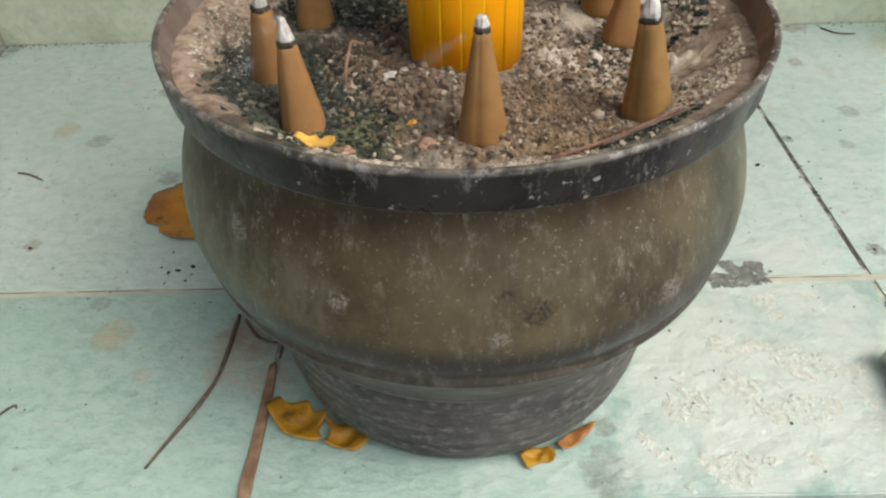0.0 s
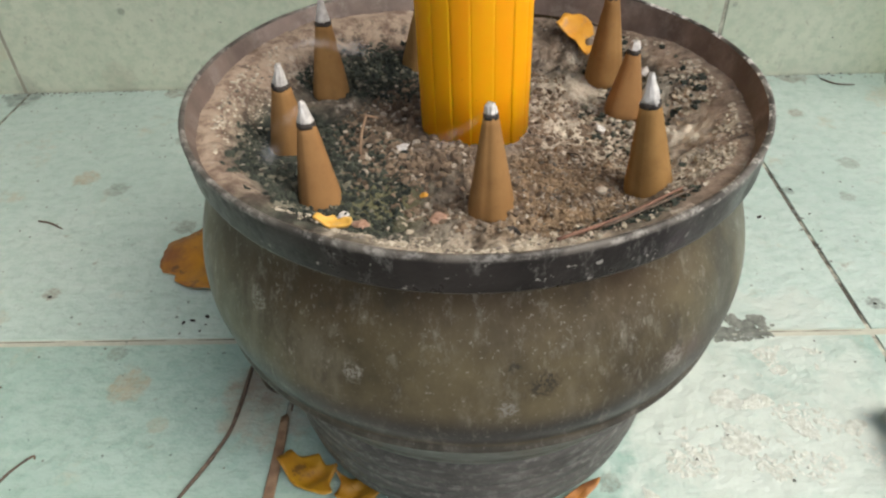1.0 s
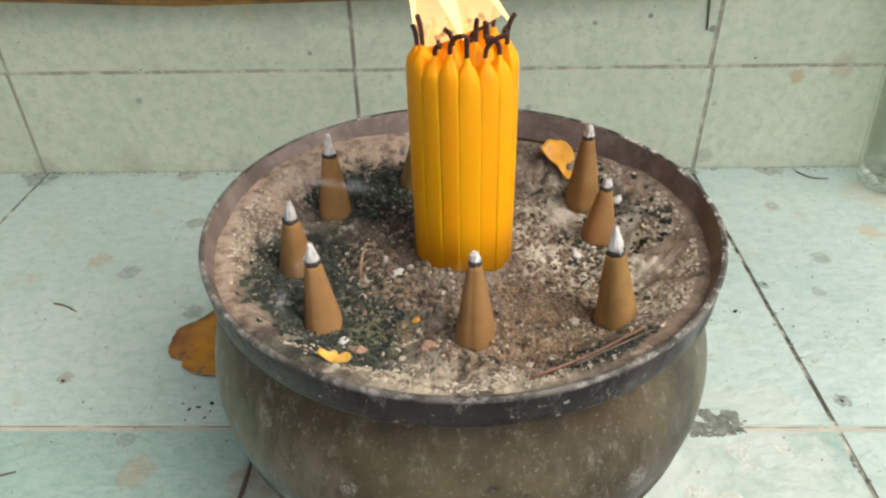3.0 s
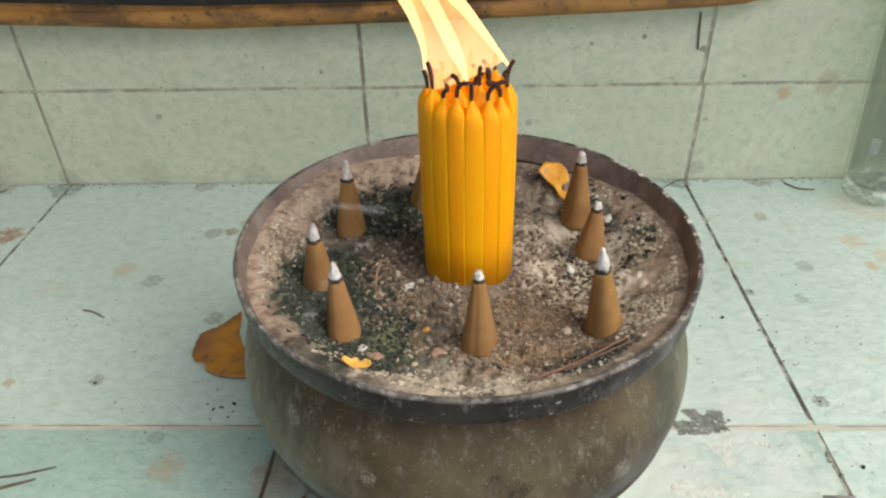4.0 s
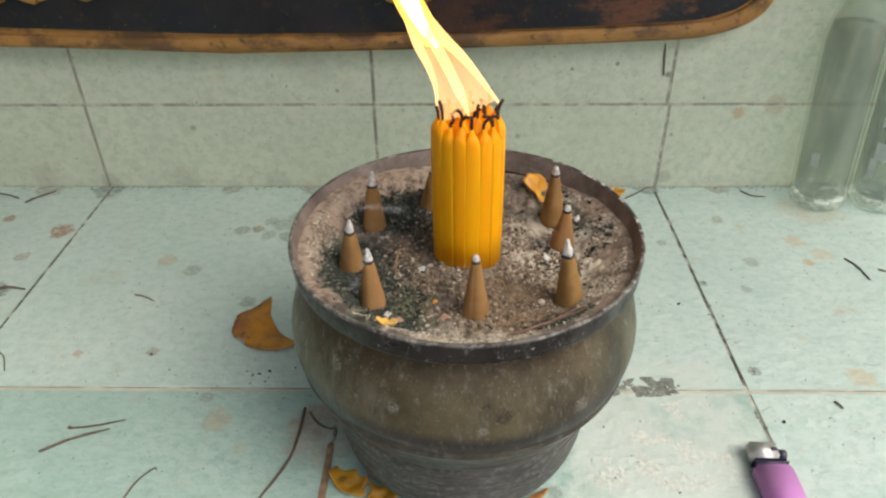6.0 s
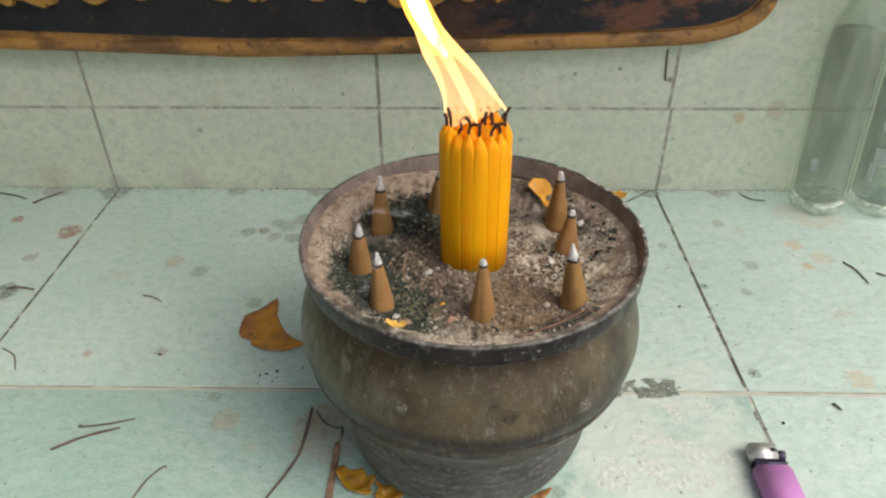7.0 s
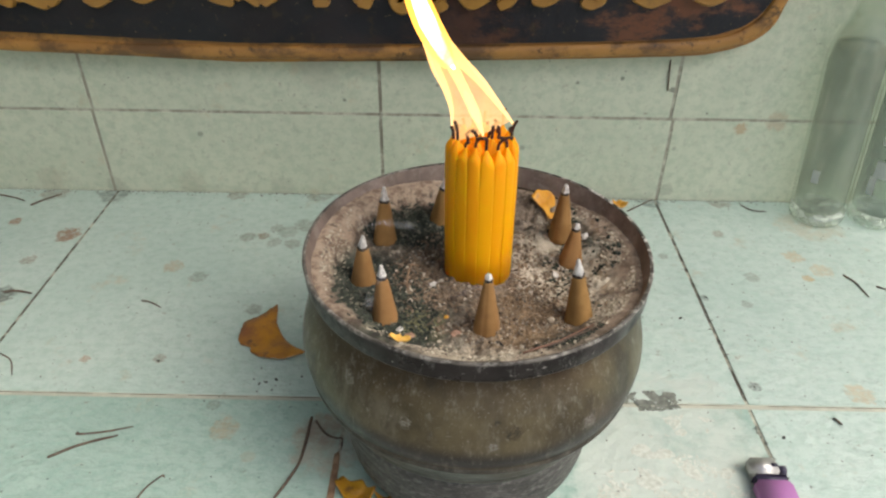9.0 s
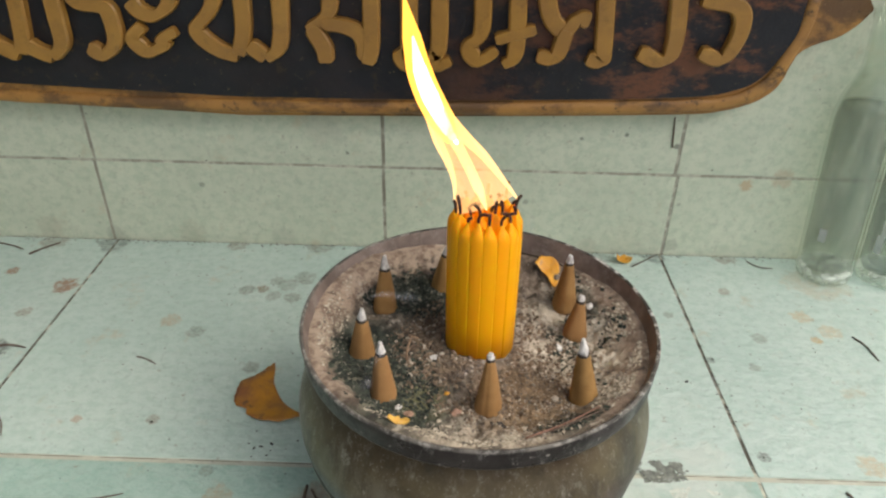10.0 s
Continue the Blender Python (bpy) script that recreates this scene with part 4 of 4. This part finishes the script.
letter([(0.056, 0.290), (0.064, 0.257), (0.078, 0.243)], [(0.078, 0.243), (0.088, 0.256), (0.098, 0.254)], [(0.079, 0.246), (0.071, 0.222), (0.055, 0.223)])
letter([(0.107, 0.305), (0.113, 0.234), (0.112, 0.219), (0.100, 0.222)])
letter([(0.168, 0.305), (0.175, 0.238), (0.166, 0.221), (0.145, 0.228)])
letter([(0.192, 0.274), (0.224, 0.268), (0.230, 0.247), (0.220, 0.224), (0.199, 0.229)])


# ---- bottles by the wall ----
def bottle(x, y, lean, fluid, label_turns, dark):
    ob = thing("glass_bottle", ("clear greenish glass bottle with dark drink" if dark else "clear greenish glass bottle filled with water") + ", against the wall", "bottle",
               pose(x, y, 0.0006, 0, lean, 0), group="bottles by the wall")
    out = [(0.0, 0.004), (0.018, 0.0015), (0.0235, 0.0), (0.0262, 0.003), (0.0272, 0.010), (0.0272, 0.168), (0.0262, 0.180), (0.0225, 0.196), (0.0160, 0.210), (0.0130, 0.222), (0.0126, 0.262), (0.0140, 0.264), (0.0140, 0.272), (0.0122, 0.274)]
    inn = [(0.0100, 0.274), (0.0100, 0.222), (0.0135, 0.209), (0.0195, 0.195), (0.0235, 0.180), (0.02425, 0.168), (0.02405, 0.0188), (0.0206, 0.0138), (0.012, 0.0128), (0.0, 0.0133)]
    glass = part("glass", lathe(out + inn, 48), M_GLASS, ob)
    part("base", lathe([(0.0, 0.0022), (0.016, 0.0016), (0.0225, 0.0010), (0.0258, 0.0036), (0.0264, 0.0080), (0.0262, 0.0118), (0.0240, 0.0134), (0.0190, 0.0126), (0.0, 0.0118)], 48, wobble=0.03, seed=x * 9), M_BASEGLASS, ob, "thick bottle base, its refracted light painted pale")
    part("drink" if dark else "water", lathe([(0.0, 0.0135), (0.012, 0.0130), (0.0205, 0.0140), (0.0240, 0.0190), (0.0242, 0.168), (0.0212, 0.186), (0.0, 0.187)], 48), fluid, ob)
    for child in ob.children:
        child.visible_shadow = False
    for a, z0, z1, wide in label_turns:
        b = bmesh.new()
        rows = []
        for z in (z0, z1):
            rows.append([b.verts.new((0.02735 * math.cos(a + wide * k / 6), 0.02735 * math.sin(a + wide * k / 6), z)) for k in range(7)])
        for k in range(6):
            b.faces.new((rows[0][k], rows[0][k + 1], rows[1][k + 1], rows[1][k]))
        part("label", b, M_LABEL, glass, "torn white paper label scrap")


bottle(0.3745, 0.3030, -4.6, M_WATER, [(3.75, 0.052, 0.066, 0.25)], False)
bottle(0.4345, 0.3000, -4.2, M_DARKWATER, [(3.7, 0.060, 0.078, 0.5), (3.6, 0.040, 0.060, 0.25), (3.7, 0.095, 0.105, 0.3)], True)


# ---- lighter ----
def lighter(m):
    ob = thing("lighter", "lilac plastic disposable lighter with steel hood, lying on the ledge", "lighter", m)

    def slab(y0, y1, wide, high, bevel, lift=0.0):
        return box((-wide / 2, y0, lift), (wide / 2, y1, high + lift), bevel, 3)

    part("body", slab(-0.058, 0.0, 0.0245, 0.0115, 0.0026), M_LILAC, ob, "translucent lilac fuel body")
    part("collar", slab(0.0001, 0.0045, 0.0236, 0.0113, 0.0022), M_NAVY, ob, "dark plastic collar")
    hood = part("hood", slab(0.0046, 0.0175, 0.0185, 0.0115, 0.0020), M_STEEL, ob, "steel flame hood")
    hood.location = (-0.0022, 0, 0)
    part("port", slab(0.0085, 0.0115, 0.0040, 0.0004, 0.0001, 0.01145), M_NAVY, hood, "dark air hole").location = (0.0062, 0, 0)
    w = tube([(0.0085, 0.010, 0.006), (0.0125, 0.010, 0.006)], [0.0032, 0.0032], 20, per=2)
    part("thumb_wheel", w, M_NAVY, hood, "dark thumb wheel").location = (0.0022, 0, 0)


lighter(pose(0.1995, -0.0425, 0.0003, 0, 0, -1.0))


# ---- leaves, petals, twigs ----
def sheet(points, thick, rise, seed, mat, name, label, category, m, group=""):
    """A curled leaf or petal: a filled outline, bowed and crinkled."""
    run = spline([(x, y, 0) for x, y in points] + [(points[0][0], points[0][1], 0)], 5)[:-1]
    c = sum(run, Vector()) / len(run)
    run = [c + (q - c) * (1 + 0.07 * noise.noise((q.x * 260, q.y * 260, seed))) for q in run]
    bm = bmesh.new()
    size = max((q - c).length for q in run)
    rings = []
    for k in range(1, 7):
        ring = []
        for q in run:
            p = c + (q - c) * (k / 6)
            d = (p - c) / size
            z = rise * (d.x * d.x * 0.9 + d.y * d.y * 0.5) + rise * 0.45 * noise.noise((d.x * 2.2 + seed, d.y * 2.2, seed))
            ring.append(bm.verts.new((p.x, p.y, z + rise * 0.5)))
        rings.append(ring)
    mid = bm.verts.new((c.x, c.y, rise * 0.4))
    n = len(run)
    for i in range(n):
        bm.faces.new((mid, rings[0][i], rings[0][(i + 1) % n]))
        for a, b in zip(rings, rings[1:]):
            bm.faces.new((a[i], a[(i + 1) % n], b[(i + 1) % n], b[i]))
    low = min(v.co.z for v in bm.verts)
    for v in bm.verts:
        v.co.z -= low - 0.0004
    bmesh.ops.recalc_face_normals(bm, faces=bm.faces)
    ext = bmesh.ops.extrude_face_region(bm, geom=bm.faces[:])
    bmesh.ops.translate(bm, verts=[v for v in ext["geom"] if isinstance(v, bmesh.types.BMVert)], vec=(0, 0, thick))
    return mesh_thing(name, bm, mat, label, category, m, group)


sheet([(-0.024, -0.004), (-0.022, 0.012), (-0.012, 0.022), (-0.001, 0.034), (0.001, 0.033), (0.004, 0.014), (0.012, -0.002), (0.024, -0.017), (0.034, -0.025), (0.030, -0.028), (0.010, -0.031), (-0.008, -0.024), (-0.012, -0.016), (-0.021, -0.012)], 0.0006, 0.006, 2.0, M_LEAF,
      "dry_leaf", "curled orange-brown dry leaf lying on the ledge beside the burner", "leaf", pose(-0.1645, 0.0985, 0.0))
sheet([(-0.015, 0.003), (-0.011, 0.010), (-0.006, 0.007), (0.002, 0.008), (0.006, 0.003), (0.012, 0.001), (0.009, -0.006), (0.011, -0.012), (0.002, -0.011), (-0.006, -0.007)], 0.0010, 0.0062, 5.0, M_PETAL,
      "petal", "wilted yellow flower petal on the ledge against the burner foot", "petal", pose(-0.0730, -0.0535, 0.0), "petals round the burner")
sheet([(-0.010, 0.006), (-0.007, 0.000), (-0.009, -0.006), (-0.002, -0.008), (0.004, -0.010), (0.011, -0.005), (0.006, -0.001), (0.004, 0.004), (-0.003, 0.003)], 0.0010, 0.0055, 8.0, M_PETAL,
      "petal", "wilted yellow flower petal on the ledge against the burner foot", "petal", pose(-0.0520, -0.0600, 0.0), "petals round the burner")
sheet([(-0.007, 0.000), (-0.002, 0.004), (0.006, 0.003), (0.007, -0.002), (0.001, -0.0025), (-0.004, -0.005)], 0.0010, 0.0034, 3.0, M_PETAL,
      "petal", "small wilted yellow petal on the ledge against the burner foot", "petal", pose(0.0275, -0.0735, 0.0), "petals round the burner")
sheet([(-0.008, -0.004), (0.000, 0.003), (0.009, 0.006), (0.006, 0.001), (-0.004, -0.006)], 0.001, 0.003, 6.0, M_LEAF,
      "petal", "small orange wilted petal on the ledge against the burner foot", "petal", pose(0.0440, -0.0645, 0.0), "petals round the burner")
sheet([(-0.009, -0.004), (-0.006, 0.006), (0.003, 0.008), (0.009, 0.001), (0.002, -0.007)], 0.0008, 0.007, 7.0, M_PETAL_PALE,
      "petal", "bright orange petal on the ledge by the wall", "petal", pose(0.168, 0.315, 0.0), "petals round the burner")
sheet([(-0.009, 0.004), (-0.003, 0.010), (0.005, 0.008), (0.007, -0.004), (0.003, -0.014), (-0.001, -0.006)], 0.0007, 0.004, 9.0, M_PETAL_PALE,
      "petal", "orange petal lying in the ash of the burner", "petal", pose(0.0480, 0.0700, ash_z(0.048, 0.070) + 0.0008, 25, 0, 0), "petals in the ash")
sheet([(-0.0050, 0.0015), (-0.0036, 0.0030), (-0.0015, 0.0022), (0.0005, 0.0026), (0.0018, 0.0008), (0.0042, 0.0010), (0.0055, -0.0018), (0.001, -0.0022), (-0.002, -0.0008)], 0.0010, 0.0026, 11.0, M_PETAL_WORN,
      "petal", "pale yellow torn petal lying in the ash of the burner", "petal", pose(-0.0400, -0.0775, ash_z(-0.040, -0.0775) + 0.0006, 12, 0, 8), "petals in the ash")


def twig(points, r, mat=M_TWIG, z=0.0, label="thin dark dry twig lying on the ledge"):
    rnd = random.Random(len(points) * 7 + int(abs(points[0][0]) * 1e4))
    r *= 0.86
    pts = [(x, y, (ash_z(x, y) + 0.0012 if z else 0.0) + r * 0.8 + (rnd.uniform(0, r) if 0 < i < len(points) - 1 else 0)) for i, (x, y) in enumerate(points)]
    bm = tube(pts, [r, r * 1.15, r * 0.9, r * 1.05, r * 0.6], 7, per=5)
    for v in bm.verts:
        v.co += Vector((0, 0, 1)) * r * 0.3 * noise.noise(v.co * 300)
    mesh_thing("twig", bm, mat, label, "twig", group="twigs on the ledge")


twig([(-0.2883, -0.0296), (-0.2695, -0.0185), (-0.2478, -0.0096)], 0.0011)
twig([(-0.2770, -0.0075), (-0.2758, -0.0095), (-0.2584, -0.0066), (-0.2401, -0.0011)], 0.0009)
twig([(-0.2180, -0.0720), (-0.2129, -0.0532), (-0.2050, -0.0431), (-0.2030, -0.0440)], 0.0007)
twig([(-0.3760, 0.0715), (-0.3624, 0.0631), (-0.3532, 0.0474)], 0.0007)
twig([(0.3574, 0.1980), (0.3633, 0.1847), (0.3653, 0.1650)], 0.0009)
twig([(-0.1139, 0.0106), (-0.1143, -0.0186), (-0.1175, -0.0382), (-0.1346, -0.0755)], 0.0012)
twig([(-0.1100, 0.0070), (-0.1020, -0.0040), (-0.0940, -0.0080), (-0.0890, -0.0087), (-0.0885, -0.0180)], 0.0009)
twig([(0.1752, 0.3066), (0.1900, 0.3180), (0.2059, 0.3310)], 0.0008)
twig([(-0.5200, 0.3210), (-0.4900, 0.3120), (-0.4750, 0.3060)], 0.0010)
twig([(-0.4640, 0.2970), (-0.4550, 0.3070), (-0.4420, 0.3220)], 0.0011)
twig([(-0.2870, 0.1410), (-0.2780, 0.1380), (-0.2670, 0.1320)], 0.0008)
twig([(-0.4140, 0.1490), (-0.4030, 0.1500), (-0.3880, 0.1480)], 0.0012)
twig([(0.3800, 0.1810), (0.3860, 0.1765), (0.3960, 0.1720)], 0.0009)
twig([(0.2695, 0.0195), (0.2710, 0.0160), (0.2730, 0.0130)], 0.0010)
mesh_thing("twig", tube([(0.1975, WALL_Y - 0.0010, 0.158), (0.1990, WALL_Y - 0.0012, 0.142), (0.2008, WALL_Y - 0.0010, 0.1265)], [0.0006, 0.0009, 0.0008], 6, per=4), M_TWIG,
           "thin brown stick stuck to the tiled wall", "twig", group="twigs on the ledge")
twig([(0.3024, 0.3236), (0.3110, 0.3128), (0.3253, 0.3106)], 0.0008)
twig([(0.0210, -0.0840), (0.0400, -0.0745), (0.0590, -0.0635)], 0.0006, M_REDTWIG, 0.1485, "broken reddish incense stick lying in the ash")
twig([(0.0340, -0.0800), (0.0460, -0.0740), (0.0610, -0.0670)], 0.0005, M_TWIG, 0.1490, "thin dark incense stick lying in the ash")
sheet([(-0.0020, 0.033), (0.0018, 0.033), (0.0026, 0.0), (0.0018, -0.033), (-0.0026, -0.033), (-0.0022, 0.0)], 0.0006, 0.0012, 4.0, M_PALM,
      "dry_strip", "flat brown strip of dry leaf lying along a tile joint", "leaf", pose(-0.0905, -0.0560, 0.0, 0, 0, 0))


z = ash_z(-0.040, -0.012)
mesh_thing("twig", tube([(-0.0405, -0.0150, z - 0.001), (-0.0400, -0.0110, z + 0.006), (-0.0380, -0.0080, z + 0.012), (-0.0375, -0.0075, z + 0.0125), (-0.0335, -0.0080, z + 0.0118)],
                        [0.0005, 0.0006, 0.0005, 0.0005, 0.0004], 6, per=3), M_PALM, "bent pale straw standing in the ash", "twig", group="twigs in the ash")


def chip(x, y, size, mat, label):
    bm = bmesh.new()
    bmesh.ops.create_icosphere(bm, subdivisions=2, radius=size)
    for v in bm.verts:
        v.co *= 0.8 + 0.8 * noise.noise(v.co * 350 + Vector((x * 900, y * 900, 0)))
        v.co.z *= 0.6
    mesh_thing("chip", bm, mat, label, "chip", pose(x, y, ash_z(x, y) + size * 0.35, 10, 15, x * 9000), "chips in the ash", smooth=False)


chip(-0.0420, -0.0525, 0.0024, M_TIP, "small white chip lying in the ash")
chip(-0.0170, -0.0390, 0.0017, M_PETAL_PALE, "small yellow chip lying in the ash")
chip(-0.0120, -0.0560, 0.0025, M_PINK, "pinkish crumb lying in the ash")
chip(-0.0360, -0.0560, 0.0030, M_PINK, "pinkish crumb lying in the ash")
chip(0.0110, -0.0650, 0.0026, M_CHAR, "black burnt crumb lying in the ash")
chip(0.0480, 0.0020, 0.0028, M_TIP, "pale ash crumb lying in the ash")
chip(-0.0250, -0.0140, 0.0026, M_TIP, "pale ash crumb lying in the ash")
chip(0.0700, 0.0330, 0.0030, M_TIP, "pale ash crumb lying in the ash")


def crumb(x, y, size, turn):
    bm = bmesh.new()
    bmesh.ops.create_icosphere(bm, subdivisions=2, radius=size)
    for v in bm.verts:
        v.co *= 0.8 + 0.7 * noise.noise(v.co * 350 + Vector((x * 900, y * 900, 0)))
        v.co.x *= 1.5
        v.co.z *= 0.45
    low = min(v.co.z for v in bm.verts)
    mesh_thing("crumb", bm, M_CHAR, "small blackish crumb lying on the ledge", "crumb", pose(x, y, -low, 0, 0, turn), "crumbs on the ledge", smooth=False)


for n, (x, y) in enumerate([(-0.165, 0.048), (-0.160, 0.043), (-0.148, 0.048), (-0.147, 0.042), (-0.129, 0.052), (-0.155, 0.045), (-0.149, 0.037), (0.217, 0.161), (0.186, 0.131), (0.222, 0.050), (-0.246, 0.066), (0.226, 0.0005)]):
    crumb(x, y, 0.0008 + 0.0003 * (n % 3), n * 71)


def wisp(points, widths, label):
    """Thin drifting smoke: a soft-edged ribbon."""
    run = spline(points, 10)
    bm = bmesh.new()
    uv = bm.loops.layers.uv.new("UVMap")
    rows = []
    for i, q in enumerate(run):
        way = (run[min(i + 1, len(run) - 1)] - run[max(i - 1, 0)]).normalized()
        side = way.cross(Vector((0, 0.85, -0.5))).normalized()
        f = i / (len(run) - 1) * (len(widths) - 1)
        k = min(int(f), len(widths) - 2)
        w = widths[k] + (widths[k + 1] - widths[k]) * (f - k)
        rows.append([bm.verts.new(q + side * w * (j / 4 - 1)) for j in range(9)])
    for i in range(len(rows) - 1):
        for j in range(8):
            f = bm.faces.new((rows[i][j], rows[i][j + 1], rows[i + 1][j + 1], rows[i + 1][j]))
            for loop, (u, v) in zip(f.loops, ((j, i), (j + 1, i), (j + 1, i + 1), (j, i + 1))):
                loop[uv].uv = (u / 8, v / (len(rows) - 1))
    mesh_thing("smoke_wisp", bm, M_SMOKE, label, "smoke", group="smoke from the cones")


wisp([(-0.0500, -0.0440, 0.1800), (-0.0490, -0.0560, 0.1830), (-0.0540, -0.0720, 0.1800), (-0.0560, -0.0860, 0.1730)],
     [0.0008, 0.0020, 0.0036, 0.0030], "thin bluish smoke curling down from an incense cone")
wisp([(0.0045, -0.0520, 0.1800), (-0.0020, -0.0560, 0.1760), (-0.0110, -0.0560, 0.1700), (-0.0190, -0.0520, 0.1640)],
     [0.0006, 0.0016, 0.0030, 0.0024], "thin bluish smoke drifting from an incense cone")
wisp([(-0.0630, -0.0080, 0.1790), (-0.0540, -0.0040, 0.1800), (-0.0420, 0.0000, 0.1760), (-0.0280, -0.0020, 0.1740)],
     [0.0006, 0.0020, 0.0036, 0.0030], "thin bluish smoke drifting from an incense cone")


# ---- crusts of lime and soot on the tiles ----
def patch(cx, cy, rx, ry, count, sizes, seed, cut=-0.1):
    rnd = random.Random(seed)
    got = []
    while len(got) < count:
        a, r = rnd.uniform(0, 6.283), math.sqrt(rnd.random())
        x, y = cx + rx * r * math.cos(a), cy + ry * r * math.sin(a)
        if noise.noise((x * 70 + seed, y * 70, 2.0)) < cut:
            continue
        s = rnd.uniform(*sizes)
        got.append((x, y, 0.0, s))
    return got


crust = (patch(0.112, -0.062, 0.040, 0.034, 900, (0.0004, 0.0014), 3, 0.10) + patch(0.160, -0.040, 0.030, 0.025, 350, (0.0004, 0.0013), 4, 0.10)
         + patch(0.130, -0.008, 0.020, 0.012, 520, (0.0004, 0.0014), 9, 0.02) + patch(0.160, 0.010, 0.024, 0.010, 260, (0.0004, 0.0012), 10, 0.15)
         + patch(0.166, -0.028, 0.020, 0.011, 420, (0.0004, 0.0013), 11, 0.05) + patch(0.112, -0.040, 0.018, 0.010, 420, (0.0004, 0.0014), 12, 0.02))
lumps(crust, M_CRUST, "lime_crust", "flaking whitish lime crust on the pale green tiles", "crust", 5, 0.32)
lumps(patch(0.143, 0.038, 0.022, 0.0055, 420, (0.0004, 0.0015), 6, -0.05) + patch(0.131, 0.029, 0.030, 0.0050, 420, (0.0004, 0.0015), 7, -0.10) + patch(0.137, 0.0335, 0.022, 0.0035, 160, (0.0004, 0.0013), 8, 0.0), M_SOOT, "soot_crust", "dark grey soot crust along a tile joint", "crust", 6, 0.13)
crumbs = []
for _ in range(520):
    crumbs.append((rnd.uniform(-0.5, 0.5), rnd.uniform(-0.085, 0.33), 0.0002, rnd.uniform(0.0003, 0.0009)))
for _ in range(260):
    crumbs.append((rnd.uniform(-0.55, 0.5), WALL_Y - abs(rnd.gauss(0, 0.004)) - 0.001, 0.0003, rnd.uniform(0.0004, 0.0014)))
for _ in range(34):
    crumbs.append((0.2105 + rnd.gauss(0, 0.0015), rnd.uniform(-0.02, 0.33), 0.0, rnd.uniform(0.0005, 0.0017)))
crumbs = [c for c in crumbs if math.hypot(c[0], c[1]) > 0.085]
lumps(crumbs, M_SOOT, "dirt_crumbs", "small dark crumbs of dirt scattered on the tiles", "dirt", 8, 0.5)


# ---- tiles ----
def tile_mesh(name, wide, high, thick, mat, gap=0.0007, gap_y=0.0010):
    return finish(box((gap, gap_y, -thick), (wide - gap, high - gap_y, 0.0), 0.0008, 2), name, mat, False)


shapes = {}


def tile(base, kind, wide, high, mat, m, gap=0.0007):
    """One tile as a piece of its floor or wall; alike tiles share their mesh."""
    key = (kind, round(wide, 4), round(high, 4))
    if key not in shapes:
        shapes[key] = tile_mesh("tile", wide, high, 0.007, mat, gap, 0.0010 if base is wall else 0.0017)
    ob = new("tile", shapes[key])
    ob.matrix_world = m
    ob.parent = base


for a, b in zip(LEDGE_X, LEDGE_X[1:]):
    green = a < 0.1
    tile(floor, "front" + str(green), b - a, CROSS_Y - EDGE_Y, M_FLOOR_GREEN if green else M_FLOOR, pose(a, EDGE_Y, 0.0))
    tile(floor, "back", b - a, WALL_Y + 0.0007 - CROSS_Y, M_FLOOR, pose(a, CROSS_Y, 0.0))
    tile(floor, "edge", b - a, 0.3, M_FLOOR, pose(a, EDGE_Y - 0.0005, -0.3075, 90, 0, 0))
for lo, hi in zip(JOINTS_Z, JOINTS_Z[1:]):
    sunk = 0.003 if lo == 0 else 0.0
    joints = UPPER_X if lo else JOINTS_X
    for a, b in zip(joints, joints[1:]):
        tile(wall, "wall", b - a, hi - lo + sunk, M_WALL, pose(a, WALL_Y, lo - sunk, 90, 0, 0), 0.0010)
